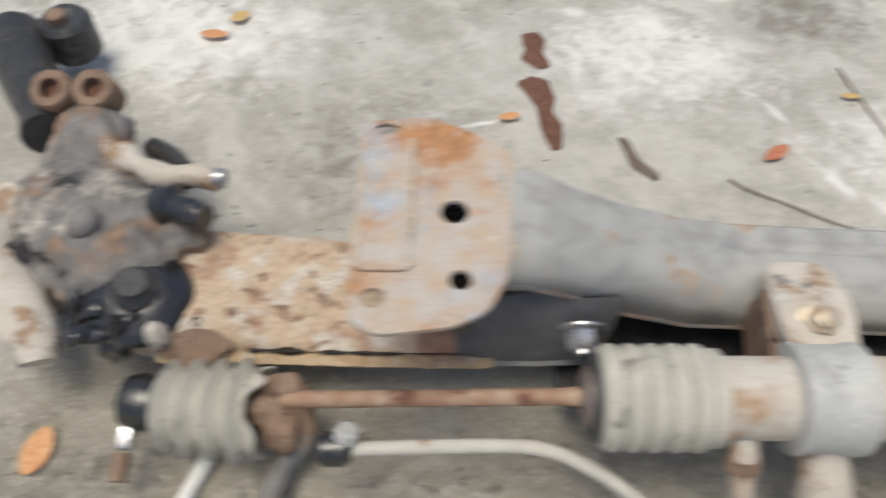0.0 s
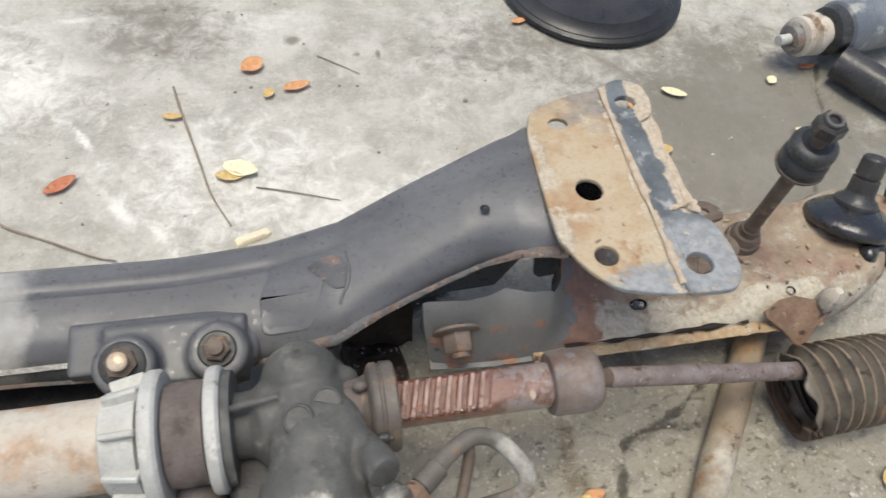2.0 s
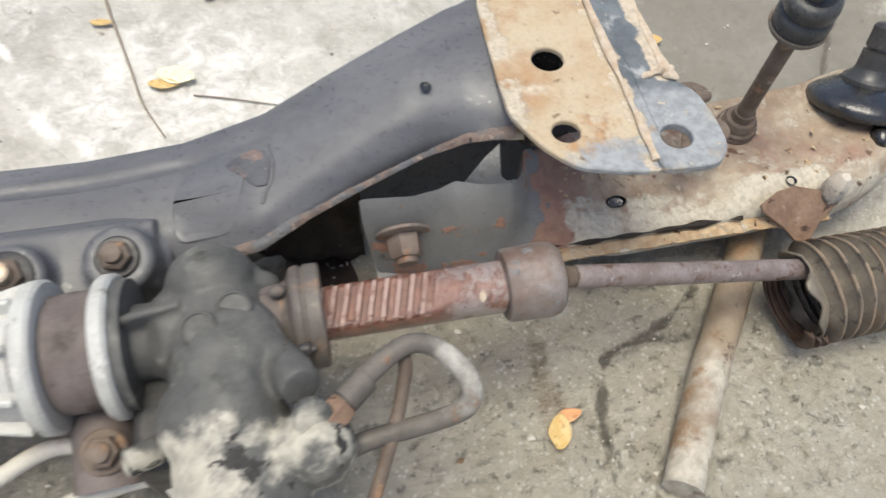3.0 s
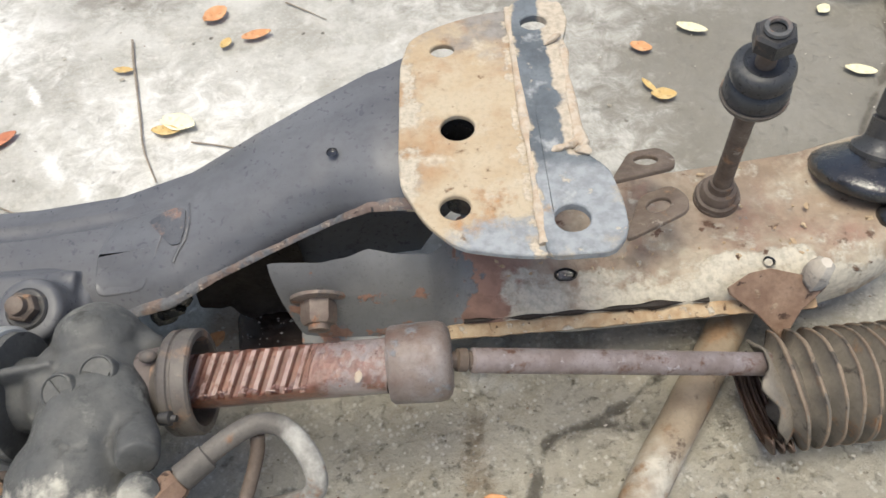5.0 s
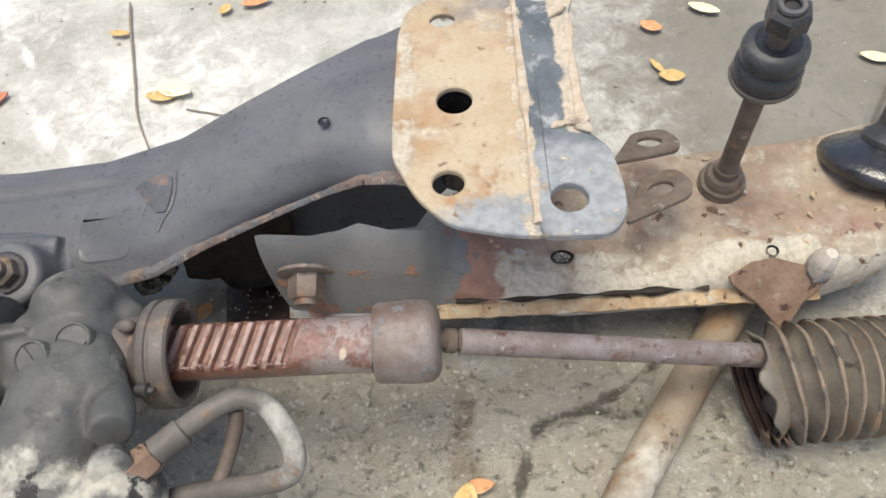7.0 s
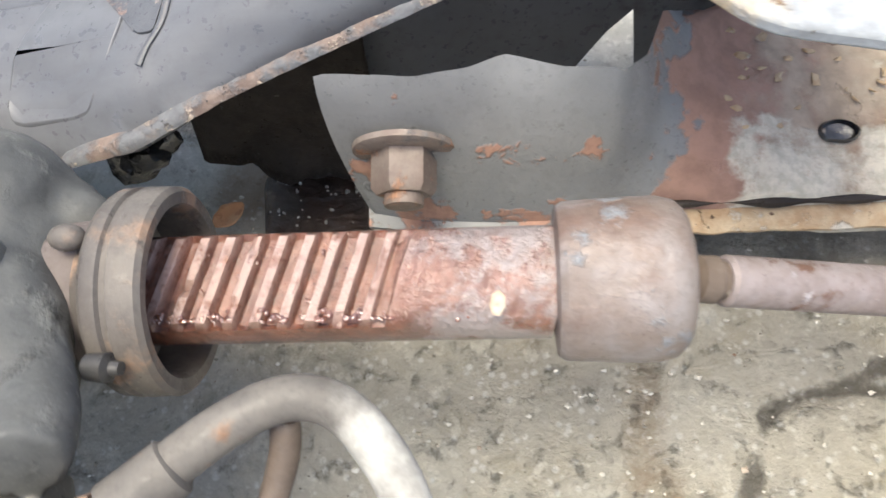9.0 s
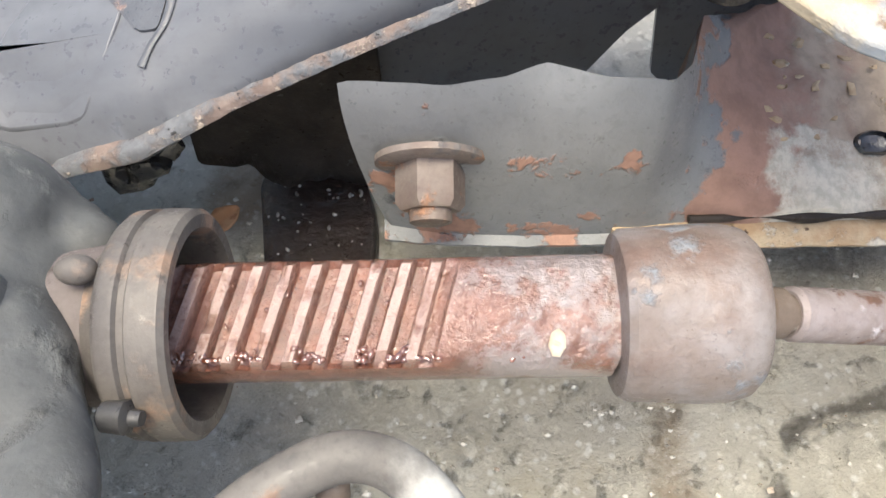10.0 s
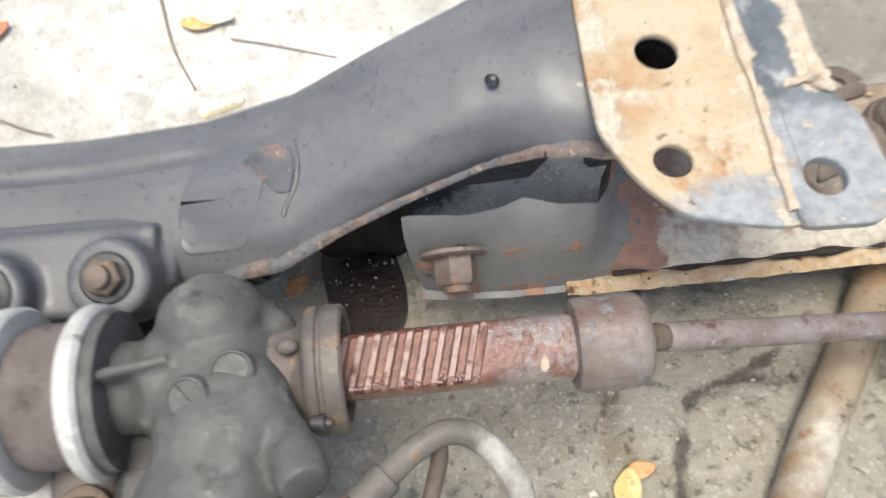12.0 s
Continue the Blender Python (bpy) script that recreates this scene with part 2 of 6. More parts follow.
M = {
    "concrete": concrete(),
    "rack": toothed(),
    # painted beam: dark blue-grey, dust lying over the end with lower x
    "beam": worn("beam_paint", (0.098, 0.100, 0.108), (0.142, 0.144, 0.152), [((0.42, 0.415, 0.395), 9, 0.70, 0.86, "X", 0.33, 0.255, 2.0), ((0.46, 0.36, 0.27), 34, 1.08, 1.16, "X", 0.30, 0.24, 5.0), ((0.20, 0.125, 0.095), 48, 0.71, 0.75), ((0.050, 0.051, 0.056), 70, 0.70, 0.78), ((0.50, 0.42, 0.31), 60, 0.92, 0.97, "X", 0.570, 0.592, 7.0), ((0.50, 0.43, 0.34), 60, 0.92, 0.97, "X", 0.056, 0.036, 9.0)], 16, (0.38, 0.52), stretch=(0.4, 2.2, 2.2), depth=0.0004, grain=190, strength=0.35, specular=0.45),
    "wall_paint": worn("inner_wall_paint", (0.115, 0.121, 0.138), (0.155, 0.162, 0.18), [((0.04, 0.04, 0.045), 20, 0.58, 0.70)], 12, (0.34, 0.48), depth=0.0003, grain=190, strength=0.3),
    "patch": worn("patch_paint", (0.075, 0.078, 0.085), (0.11, 0.112, 0.12), [((0.27, 0.175, 0.14), 40, 0.56, 0.62), ((0.36, 0.29, 0.25), 160, 0.64, 0.70)], 60, (0.35, 0.5), depth=0.0006),
    "edge": worn("rusted_edge", (0.16, 0.115, 0.095), (0.235, 0.18, 0.15), [((0.15, 0.152, 0.158), 60, 0.46, 0.58), ((0.46, 0.38, 0.31), 220, 0.58, 0.66), ((0.05, 0.045, 0.045), 260, 0.64, 0.68)], 120, (0.6, 0.85), depth=0.0014, grain=400),
    "plate_tan": worn("flaking_rust_plate", (0.50, 0.415, 0.295), (0.45, 0.34, 0.215), [((0.38, 0.205, 0.095), 15, 0.47, 0.68), ((0.36, 0.335, 0.30), 26, 0.54, 0.70), ((0.43, 0.255, 0.13), 44, 0.56, 0.68), ((0.30, 0.275, 0.245), 30, 0.86, 1.12, "Y", 0.295, 0.335, 5.0), ((0.56, 0.49, 0.385), 70, 0.92, 1.05, "X", 0.604, 0.588, 8.0), ((0.34, 0.355, 0.365), 34, 0.84, 0.98, "Y", 0.244, 0.210, 11.0), ((0.60, 0.52, 0.40), 60, 0.54, 0.74), ((0.58, 0.50, 0.39), 90, 0.94, 1.04, "X", 0.628, 0.637, 14.0), ((0.10, 0.105, 0.11), 60, 1.12, 1.20, "X", 0.62, 0.59, 6.0), ((0.24, 0.15, 0.085), 150, 0.62, 0.74), ((0.12, 0.07, 0.04), 330, 0.66, 0.74)], 36, (0.65, 0.9), depth=0.0011, grain=420),
    "plate_left": worn("rust_plate_greyed", (0.50, 0.46, 0.41), (0.50, 0.37, 0.26), [((0.48, 0.24, 0.11), 24, 0.45, 0.64), ((0.46, 0.49, 0.53), 22, 0.50, 0.66), ((0.62, 0.55, 0.45), 60, 0.56, 0.72)], 60, (0.6, 0.85), depth=0.0012, grain=420),
    "plate_blue": worn("bare_blue_grey_steel", (0.095, 0.108, 0.120), (0.17, 0.19, 0.205), [((0.33, 0.345, 0.355), 36, 0.74, 0.98, "Y", 0.262, 0.236, 2.0), ((0.15, 0.165, 0.175), 30, 0.52, 0.70), ((0.50, 0.43, 0.33), 34, 1.02, 1.16, "Y", 0.262, 0.236, 22.0), ((0.55, 0.47, 0.365), 55, 0.80, 0.92, "X", 0.649, 0.660, 3.0, "Y", 0.242, 0.256), ((0.54, 0.455, 0.34), 80, 0.90, 1.02, "X", 0.649, 0.640, 7.0), ((0.40, 0.41, 0.41), 60, 0.58, 0.72), ((0.42, 0.29, 0.18), 70, 0.62, 0.76), ((0.60, 0.53, 0.43), 140, 0.62, 0.72)], 45, (0.45, 0.75), depth=0.001, grain=420),
    "weld": worn("weld_scale", (0.56, 0.48, 0.38), (0.45, 0.34, 0.24), [((0.65, 0.58, 0.48), 150, 0.55, 0.68)], 160, (0.7, 0.95), depth=0.002, grain=300),
    # control arm: black paint at the inner end, scale and rust at the outer end
    "arm": worn("arm_paint_and_scale", (0.165, 0.166, 0.167), (0.215, 0.215, 0.213), [((0.075, 0.078, 0.08), 55, 0.64, 0.74), ((0.31, 0.165, 0.12), 60, 0.66, 0.70), ((0.33, 0.195, 0.145), 20, 0.86, 0.89, "X", 0.550, 0.630, 3.0), ((0.37, 0.29, 0.215), 26, 0.82, 1.00, "X", 0.580, 0.650, 6.0), ((0.33, 0.245, 0.17), 14, 0.78, 1.05, "X", 0.66, 0.76, 16.0), ((0.47, 0.40, 0.30), 24, 0.98, 1.16, "X", 0.62, 0.66, 17.0), ((0.27, 0.175, 0.12), 30, 1.02, 1.18, "X", 0.62, 0.66, 27.0), ((0.57, 0.52, 0.42), 50, 0.86, 1.00, "Y", 0.266, 0.248, 8.0, "X", 0.60, 0.64), ((0.53, 0.475, 0.38), 70, 1.04, 1.20, "X", 0.62, 0.66, 21.0), ((0.15, 0.085, 0.055), 80, 1.12, 1.18, "X", 0.60, 0.66, 12.0), ((0.35, 0.20, 0.145), 46, 1.04, 1.08, "Y", 0.240, 0.233, 33.0, "X", 0.612, 0.585)], 40, (0.38, 0.55), depth=0.0012, grain=320),
    "arm_left": worn("arm_paint_and_scale_left", (0.10, 0.10, 0.107), (0.14, 0.14, 0.145), [((0.40, 0.23, 0.15), 36, 0.76, 0.92, "X", 0.035, -0.005, 3.0), ((0.58, 0.44, 0.31), 40, 0.82, 1.0, "X", 0.02, -0.02, 6.0), ((0.66, 0.60, 0.51), 46, 0.98, 1.12, "X", 0.02, -0.03, 8.0), ((0.22, 0.12, 0.075), 60, 1.06, 1.16, "X", 0.0, -0.04, 12.0)], 50, (0.4, 0.6), depth=0.0011, grain=380),
    "lip": worn("scaled_lip", (0.50, 0.385, 0.25), (0.38, 0.25, 0.14), [((0.60, 0.54, 0.44), 120, 0.55, 0.66), ((0.12, 0.07, 0.045), 150, 0.60, 0.66)], 130, (0.7, 0.95), depth=0.002, grain=300),
    "rust": worn("rust", (0.20, 0.125, 0.085), (0.30, 0.205, 0.145), [((0.46, 0.36, 0.25), 90, 0.58, 0.70), ((0.09, 0.055, 0.04), 140, 0.60, 0.68)], 80, (0.7, 0.92), depth=0.0012),
    "rust_dark": worn("dark_rust", (0.12, 0.09, 0.07), (0.185, 0.145, 0.115), [((0.28, 0.175, 0.11), 80, 0.58, 0.66), ((0.36, 0.31, 0.26), 120, 0.62, 0.70)], 80, (0.55, 0.8), depth=0.0008),
    "rod": worn("browned_steel", (0.21, 0.165, 0.15), (0.29, 0.245, 0.235), [((0.16, 0.09, 0.065), 110, 0.55, 0.68), ((0.42, 0.38, 0.38), 140, 0.60, 0.70)], 90, (0.42, 0.65), 0.2, depth=0.0005),
    "socket": worn("pitted_brown_steel", (0.20, 0.155, 0.13), (0.265, 0.235, 0.22), [((0.18, 0.115, 0.088), 40, 0.48, 0.78), ((0.46, 0.24, 0.07), 100, 0.68, 0.74), ((0.27, 0.28, 0.29), 85, 0.58, 0.68)], 70, (0.42, 0.62), 0.15, depth=0.0006, grain=650, strength=0.8),
    "rod_left": worn("rusty_rod", (0.34, 0.20, 0.13), (0.50, 0.37, 0.27), [((0.22, 0.10, 0.065), 70, 0.52, 0.62)], 60, (0.6, 0.85), 0.1, depth=0.0008),
    "tube": worn("limed_rack_tube", (0.54, 0.48, 0.40), (0.60, 0.57, 0.51), [((0.48, 0.33, 0.22), 30, 0.47, 0.66), ((0.30, 0.19, 0.13), 52, 0.62, 0.72), ((0.68, 0.66, 0.61), 60, 0.58, 0.70)], 40, (0.65, 0.9), depth=0.0007, grain=300, stretch=(0.6, 1.4, 1.4)),
    "alloy_pale": worn("oxidised_alloy", (0.56, 0.56, 0.53), (0.47, 0.46, 0.43), [((0.66, 0.65, 0.61), 70, 0.52, 0.66), ((0.24, 0.22, 0.19), 110, 0.62, 0.72)], 60, (0.5, 0.75), 0.15, depth=0.0006),
    "alloy": worn("grimy_cast_alloy", (0.088, 0.088, 0.084), (0.132, 0.130, 0.121), [((0.24, 0.235, 0.21), 40, 0.56, 0.70), ((0.08, 0.078, 0.07), 60, 0.58, 0.70), ((0.50, 0.475, 0.40), 34, 0.90, 1.03, "Y", 0.164, 0.118, 4.0), ((0.05, 0.048, 0.045), 55, 1.10, 1.14, "Y", 0.162, 0.130, 14.0)], 40, (0.5, 0.75), 0.1, depth=0.0007, grain=350),
    "collar": worn("browned_collar", (0.105, 0.092, 0.082), (0.165, 0.145, 0.125), [((0.30, 0.20, 0.14), 60, 0.54, 0.68), ((0.10, 0.085, 0.075), 90, 0.60, 0.70)], 60, (0.45, 0.65), 0.15, depth=0.0005),
    "strap": worn("brown_strap", (0.13, 0.105, 0.095), (0.18, 0.15, 0.14), [((0.10, 0.08, 0.07), 70, 0.54, 0.68)], 60, (0.55, 0.75), depth=0.0005),
    "boot_pale": worn("dusty_bellows", (0.47, 0.45, 0.385), (0.56, 0.53, 0.455), [((0.28, 0.26, 0.22), 60, 0.56, 0.70)], 50, (0.7, 0.9), depth=0.0004),
    "boot": worn("perished_rubber", (0.145, 0.128, 0.105), (0.22, 0.19, 0.15), [((0.30, 0.17, 0.09), 60, 0.56, 0.70), ((0.06, 0.05, 0.04), 90, 0.58, 0.70)], 60, (0.45, 0.7), depth=0.0005),
    "boot_rim": worn("chafed_rubber_rim", (0.19, 0.14, 0.10), (0.27, 0.21, 0.15), [((0.10, 0.085, 0.07), 90, 0.54, 0.64)], 70, (0.5, 0.75), depth=0.0004),
    "boot_inside": worn("rust_stained_rubber", (0.055, 0.036, 0.028), (0.10, 0.062, 0.044), [((0.05, 0.04, 0.035), 60, 0.54, 0.66)], 60, (0.5, 0.75), depth=0.0005),
    "rubber": worn("black_rubber", (0.035, 0.036, 0.038), (0.06, 0.061, 0.063), [((0.13, 0.125, 0.115), 60, 0.54, 0.72)], 60, (0.28, 0.5), depth=0.0004, grain=300),
    "grease": worn("greasy_black", (0.012, 0.012, 0.013), (0.025, 0.024, 0.024), [], 90, (0.12, 0.3), depth=0.0016, grain=170, coat=0.6, strength=0.9),
    "oil": worn("thick_oil", (0.013, 0.007, 0.005), (0.026, 0.012, 0.008), [], 120, (0.06, 0.14), depth=0.004, grain=420, strength=0.9, specular=0.6),
    # pale tone stands in for the highlights on clear bubbles
    "froth_glints": worn("oil_froth_glints", (0.16, 0.15, 0.145), (0.36, 0.345, 0.33), [], 300, (0.08, 0.2), depth=0.0002, coat=1.0, specular=0.8),
    "bead": worn("brown_oil", (0.11, 0.035, 0.016), (0.17, 0.06, 0.03), [], 120, (0.05, 0.1), depth=0.0003, coat=1.0, specular=0.8),
    # dark brown for soaked oil and for the shade under the beam
    "soaked_dark": worn("oil_soaked_dark", (0.022, 0.017, 0.014), (0.042, 0.033, 0.027), [((0.09, 0.085, 0.08), 120, 0.64, 0.70)], 70, (0.4, 0.65), depth=0.0015, grain=260, specular=0.2),
    "steel": worn("bright_steel", (0.55, 0.55, 0.56), (0.42, 0.42, 0.43), [((0.25, 0.17, 0.11), 90, 0.62, 0.72)], 90, (0.25, 0.4), 0.8, depth=0.0003),
    "black_iron": worn("black_iron", (0.04, 0.04, 0.042), (0.065, 0.062, 0.06), [((0.16, 0.11, 0.08), 70, 0.6, 0.72)], 60, (0.35, 0.55), 0.2, depth=0.0006),
    "bolt_worn": worn("worn_bolt", (0.165, 0.125, 0.105), (0.225, 0.185, 0.16), [((0.13, 0.13, 0.13), 60, 0.52, 0.60), ((0.33, 0.18, 0.11), 100, 0.58, 0.68)], 90, (0.5, 0.7), 0.2, depth=0.0006),
    "bolt_pale": worn("rubbed_bolt", (0.60, 0.53, 0.42), (0.42, 0.30, 0.20), [], 120, (0.35, 0.6), 0.4, depth=0.0004),
    "pipe_pale": worn("limed_pipe", (0.52, 0.49, 0.43), (0.60, 0.57, 0.50), [((0.33, 0.22, 0.16), 60, 0.58, 0.70)], 50, (0.6, 0.8), depth=0.0004),
    "hose": worn("grey_pipe", (0.095, 0.085, 0.075), (0.16, 0.142, 0.122), [((0.48, 0.46, 0.41), 40, 0.80, 1.12, "X", 0.508, 0.545, 3.0), ((0.26, 0.15, 0.09), 70, 0.60, 0.72)], 50, (0.5, 0.75), depth=0.0004),
    "bar": worn("weathered_bar", (0.33, 0.265, 0.19), (0.24, 0.18, 0.125), [((0.54, 0.50, 0.42), 30, 0.80, 1.10, "Y", 0.225, 0.130, 3.0), ((0.30, 0.19, 0.11), 45, 0.54, 0.68), ((0.15, 0.11, 0.08), 90, 0.58, 0.70)], 40, (0.65, 0.9), depth=0.0006),
    "cast_pale": worn("limed_casting", (0.54, 0.48, 0.40), (0.62, 0.57, 0.49), [((0.40, 0.27, 0.175), 34, 0.52, 0.62), ((0.22, 0.20, 0.18), 30, 0.58, 0.66), ((0.66, 0.64, 0.59), 60, 0.58, 0.66)], 40, (0.6, 0.85), depth=0.0012),
    "cast_dark": worn("grimy_casting", (0.15, 0.142, 0.138), (0.24, 0.225, 0.21), [((0.30, 0.195, 0.13), 24, 0.48, 0.62), ((0.54, 0.49, 0.42), 24, 0.54, 0.68), ((0.03, 0.028, 0.028), 28, 0.57, 0.64)], 40, (0.5, 0.75), depth=0.0012),
    "dish": worn("black_enamel", (0.022, 0.023, 0.026), (0.04, 0.041, 0.044), [((0.12, 0.115, 0.105), 40, 0.64, 0.80)], 40, (0.3, 0.5), depth=0.0003),
    "strut": worn("scuffed_blue_grey_tube", (0.16, 0.18, 0.205), (0.23, 0.25, 0.275), [((0.50, 0.49, 0.46), 40, 0.54, 0.66)], 40, (0.35, 0.55), 0.2, depth=0.0004),
    "flake": worn("rust_flake", (0.13, 0.06, 0.04), (0.19, 0.095, 0.065), [], 120, (0.8, 0.95), depth=0.0015, grain=260),
    "twig": worn("dry_twig", (0.24, 0.195, 0.15), (0.33, 0.28, 0.22), [], 120, (0.8, 0.95), depth=0.0005),
    "chip": worn("pale_wood_chip", (0.72, 0.64, 0.46), (0.80, 0.73, 0.57), [], 60, (0.7, 0.9), stretch=(0.3, 2, 2)),
    "white": worn("white_scrap", (0.72, 0.71, 0.67), (0.80, 0.79, 0.76), [], 60, (0.6, 0.8)),
}


def leaf_material(name, c1, c2, c3):
    n = Nodes(name, True)
    c = n.mix(n.step(n.noise(90, 5, 0.6), 0.38, 0.66), c1, c2)
    c = n.mix(n.calc("MULTIPLY", n.step(n.noise(240, 4, 0.6, None, 3.0), 0.56, 0.66), 0.8), c, c3)
    c = n.mix(n.calc("MULTIPLY", n.random(), 0.3), c, c3)
    return n.done(c, 0.6, 0, n.noise(300, 4, 0.6), 0.0006, 0.6)


M["leaf_orange"] = leaf_material("orange_leaf", (0.62, 0.30, 0.13), (0.68, 0.40, 0.21), (0.46, 0.19, 0.08))
M["leaf_red"] = leaf_material("red_leaf", (0.46, 0.16, 0.08), (0.54, 0.23, 0.13), (0.28, 0.09, 0.045))
M["leaf_yellow"] = leaf_material("yellow_leaf", (0.80, 0.74, 0.50), (0.84, 0.80, 0.60), (0.70, 0.58, 0.30))
M["leaf_gold"] = leaf_material("gold_leaf", (0.60, 0.41, 0.15), (0.66, 0.51, 0.25), (0.40, 0.25, 0.10))


# ---- shapes ----
def thing(name, place, label, category, group="", kind=""):
    ob = new(name)
    ob.location, ob.empty_display_size = place, 0.02
    return tagged(ob, label, category, group, kind)


def part(name, bm, material, parent, label="", smooth=True, bevel=0.0, kind="", sharp=38):
    """Links a bmesh, given in world metres, as one mesh object under a thing or a part."""
    bmesh.ops.recalc_face_normals(bm, faces=bm.faces)
    me = bpy.data.meshes.new(name)
    bm.to_mesh(me)
    bm.free()
    me.materials.append(M[material])
    if smooth:
        me.shade_smooth()
        me.set_sharp_from_angle(angle=radians(sharp))
    ob = new(name, me)
    if parent is not None:
        ob.parent = parent
        base = Vector(parent.location)
        top = parent.parent
        if top is not None:
            base = Vector(top.location)
        if parent.type == "EMPTY":
            ob.matrix_parent_inverse = Matrix.Translation(-base)
    if bevel:
        m = ob.modifiers.new("bevel", "BEVEL")
        m.width, m.segments, m.limit_method, m.angle_limit = bevel, 2, "ANGLE", radians(35)
    return tagged(ob, label, "", "", kind) if (label or kind) else ob


def rings(bm, sections, closed=True, caps=True):
    """Skins a row of sections (lists of points)."""
    rows = [[bm.verts.new(p) for p in s] for s in sections]
    k = len(rows[0])
    for a, b in zip(rows, rows[1:]):
        for i in range(k if closed else k - 1):
            j = (i + 1) % k
            bm.faces.new((a[i], a[j], b[j], b[i]))
    if closed and caps:
        bm.faces.new(rows[0][::-1]), bm.faces.new(rows[-1])
    return rows


def basis(d):
    d = Vector(d).normalized()
    u = d.cross(Vector((0, 0, 1)))
    if u.length < 1e-3:
        u = Vector((1, 0, 0))
    u.normalize()
    return d, u, u.cross(d).normalized()


def lathe(bm, start, end, profile, seg=40, wobble=0.0, ragged=0.0, caps=True):
    """Turns a profile of (metres along the axis, radius) about the line from start towards end."""
    a = Vector(start)
    d, u, v = basis(Vector(end) - a)
    out = []
    for s, r in profile:
        ring = []
        for i in range(seg):
            q = 2 * math.pi * i / seg
            w = noise.noise(Vector((math.cos(q) * 1.7, math.sin(q) * 1.7, s * 60)))
            rr = r * (1 + wobble * w)
            ss = s + (ragged * noise.noise(Vector((math.cos(q) * 2.3 + 5, math.sin(q) * 2.3, 0.4))) if s == profile[0][0] else 0)
            ring.append(a + d * ss + (u * math.cos(q) + v * math.sin(q)) * rr)
        out.append(ring)
    return rings(bm, out, True, caps)


def spline(points, per=8):
    p = [Vector(q) for q in points]
    p = [2 * p[0] - p[1]] + p + [2 * p[-1] - p[-2]]
    out = []
    for a, b, c, d in zip(p, p[1:], p[2:], p[3:]):
        for k in range(per):
            t = k / per
            out.append(0.5 * (2 * b + (c - a) * t + (2 * a - 5 * b + 4 * c - d) * t * t + (3 * b - a - 3 * c + d) * t ** 3))
    return out + [p[-2]]


def tube(bm, points, radius, seg=16, per=8, wobble=0.0, flat=1.0):
    path = spline(points, per)
    n = len(path)
    up = Vector((0, 0, 1))
    out = []
    for i, c in enumerate(path):
        d = (path[min(i + 1, n - 1)] - path[max(i - 1, 0)]).normalized()
        u = d.cross(up)
        if u.length < 0.05:
            u = d.cross(Vector((1, 0, 0)))
        u.normalize()
        v = u.cross(d).normalized()
        r = radius[0] + (radius[1] - radius[0]) * i / (n - 1) if isinstance(radius, tuple) else radius
        r *= 1 + wobble * noise.noise(c * 60)
        out.append([c + u * math.cos(q) * r + v * math.sin(q) * r * flat for q in [2 * math.pi * k / seg for k in range(seg)]])
    rings(bm, out)


def slab(bm, outline, z, thick, holes=(), lift=None):
    """A plate with holes (x, y, rx, ry); z, or lift(x, y) over z, is its top."""
    loops = [[Vector((x, y, 0)) for x, y in outline]]
    for x, y, rx, ry in holes:
        loops.append([Vector((x + rx * math.cos(q), y + ry * math.sin(q), 0)) for q in [2 * math.pi * k / 24 for k in range(24)]])
    edges = []
    for loop in loops:
        vs = [bm.verts.new(p) for p in loop]
        edges += [bm.edges.new((vs[i], vs[(i + 1) % len(vs)])) for i in range(len(vs))]
    done = bmesh.ops.triangle_fill(bm, use_beauty=True, edges=edges)
    faces = [g for g in done["geom"] if isinstance(g, bmesh.types.BMFace)]
    for f in faces:
        if f.normal.z < 0:
            f.normal_flip()
    top = list({v for f in faces for v in f.verts})
    made = bmesh.ops.extrude_face_region(bm, geom=faces)
    for v in top:
        v.co.z = z + (lift(v.co.x, v.co.y) if lift else 0) - thick
    for g in made["geom"]:
        if isinstance(g, bmesh.types.BMVert):
            g.co.z = z + (lift(g.co.x, g.co.y) if lift else 0)


def rounded(points, r=0.004, n=3):
    """An outline with its corners rounded off."""
    p = [Vector((x, y)) for x, y in points]
    out = []
    for a, b, c in zip(p[-1:] + p[:-1], p, p[1:] + p[:1]):
        k = min(r, 0.45 * (a - b).length, 0.45 * (c - b).length)
        s, e = b + (a - b).normalized() * k, b + (c - b).normalized() * k
        for i in range(n + 1):
            t = i / n
            q = s * (1 - t) ** 2 + b * 2 * t * (1 - t) + e * t * t
            out.append((q.x, q.y))
    return out


def box(bm, centre, size, turn=(0, 0, 0)):
    m = pose(*centre, *turn) @ Matrix.Diagonal((*size, 1))
    bmesh.ops.create_cube(bm, size=1, matrix=m)


def ball(bm, centre, radii, turn=(0, 0, 0), u=28, v=16):
    m = pose(*centre, *turn) @ Matrix.Diagonal((*radii, 1))
    bmesh.ops.create_uvsphere(bm, u_segments=u, v_segments=v, radius=1, matrix=m)


def hexagon(bm, base, axis, radius, height, chamfer=0.15):
    b = Vector(base)
    d, u, v = basis(axis)
    out = []
    for s, r in ((0, radius), (height * (1 - chamfer), radius), (height, radius * 0.84)):
        out.append([b + d * s + (u * math.cos(q) + v * math.sin(q)) * r for q in [math.pi / 3 * k + 0.2 for k in range(6)]])
    rings(bm, out)


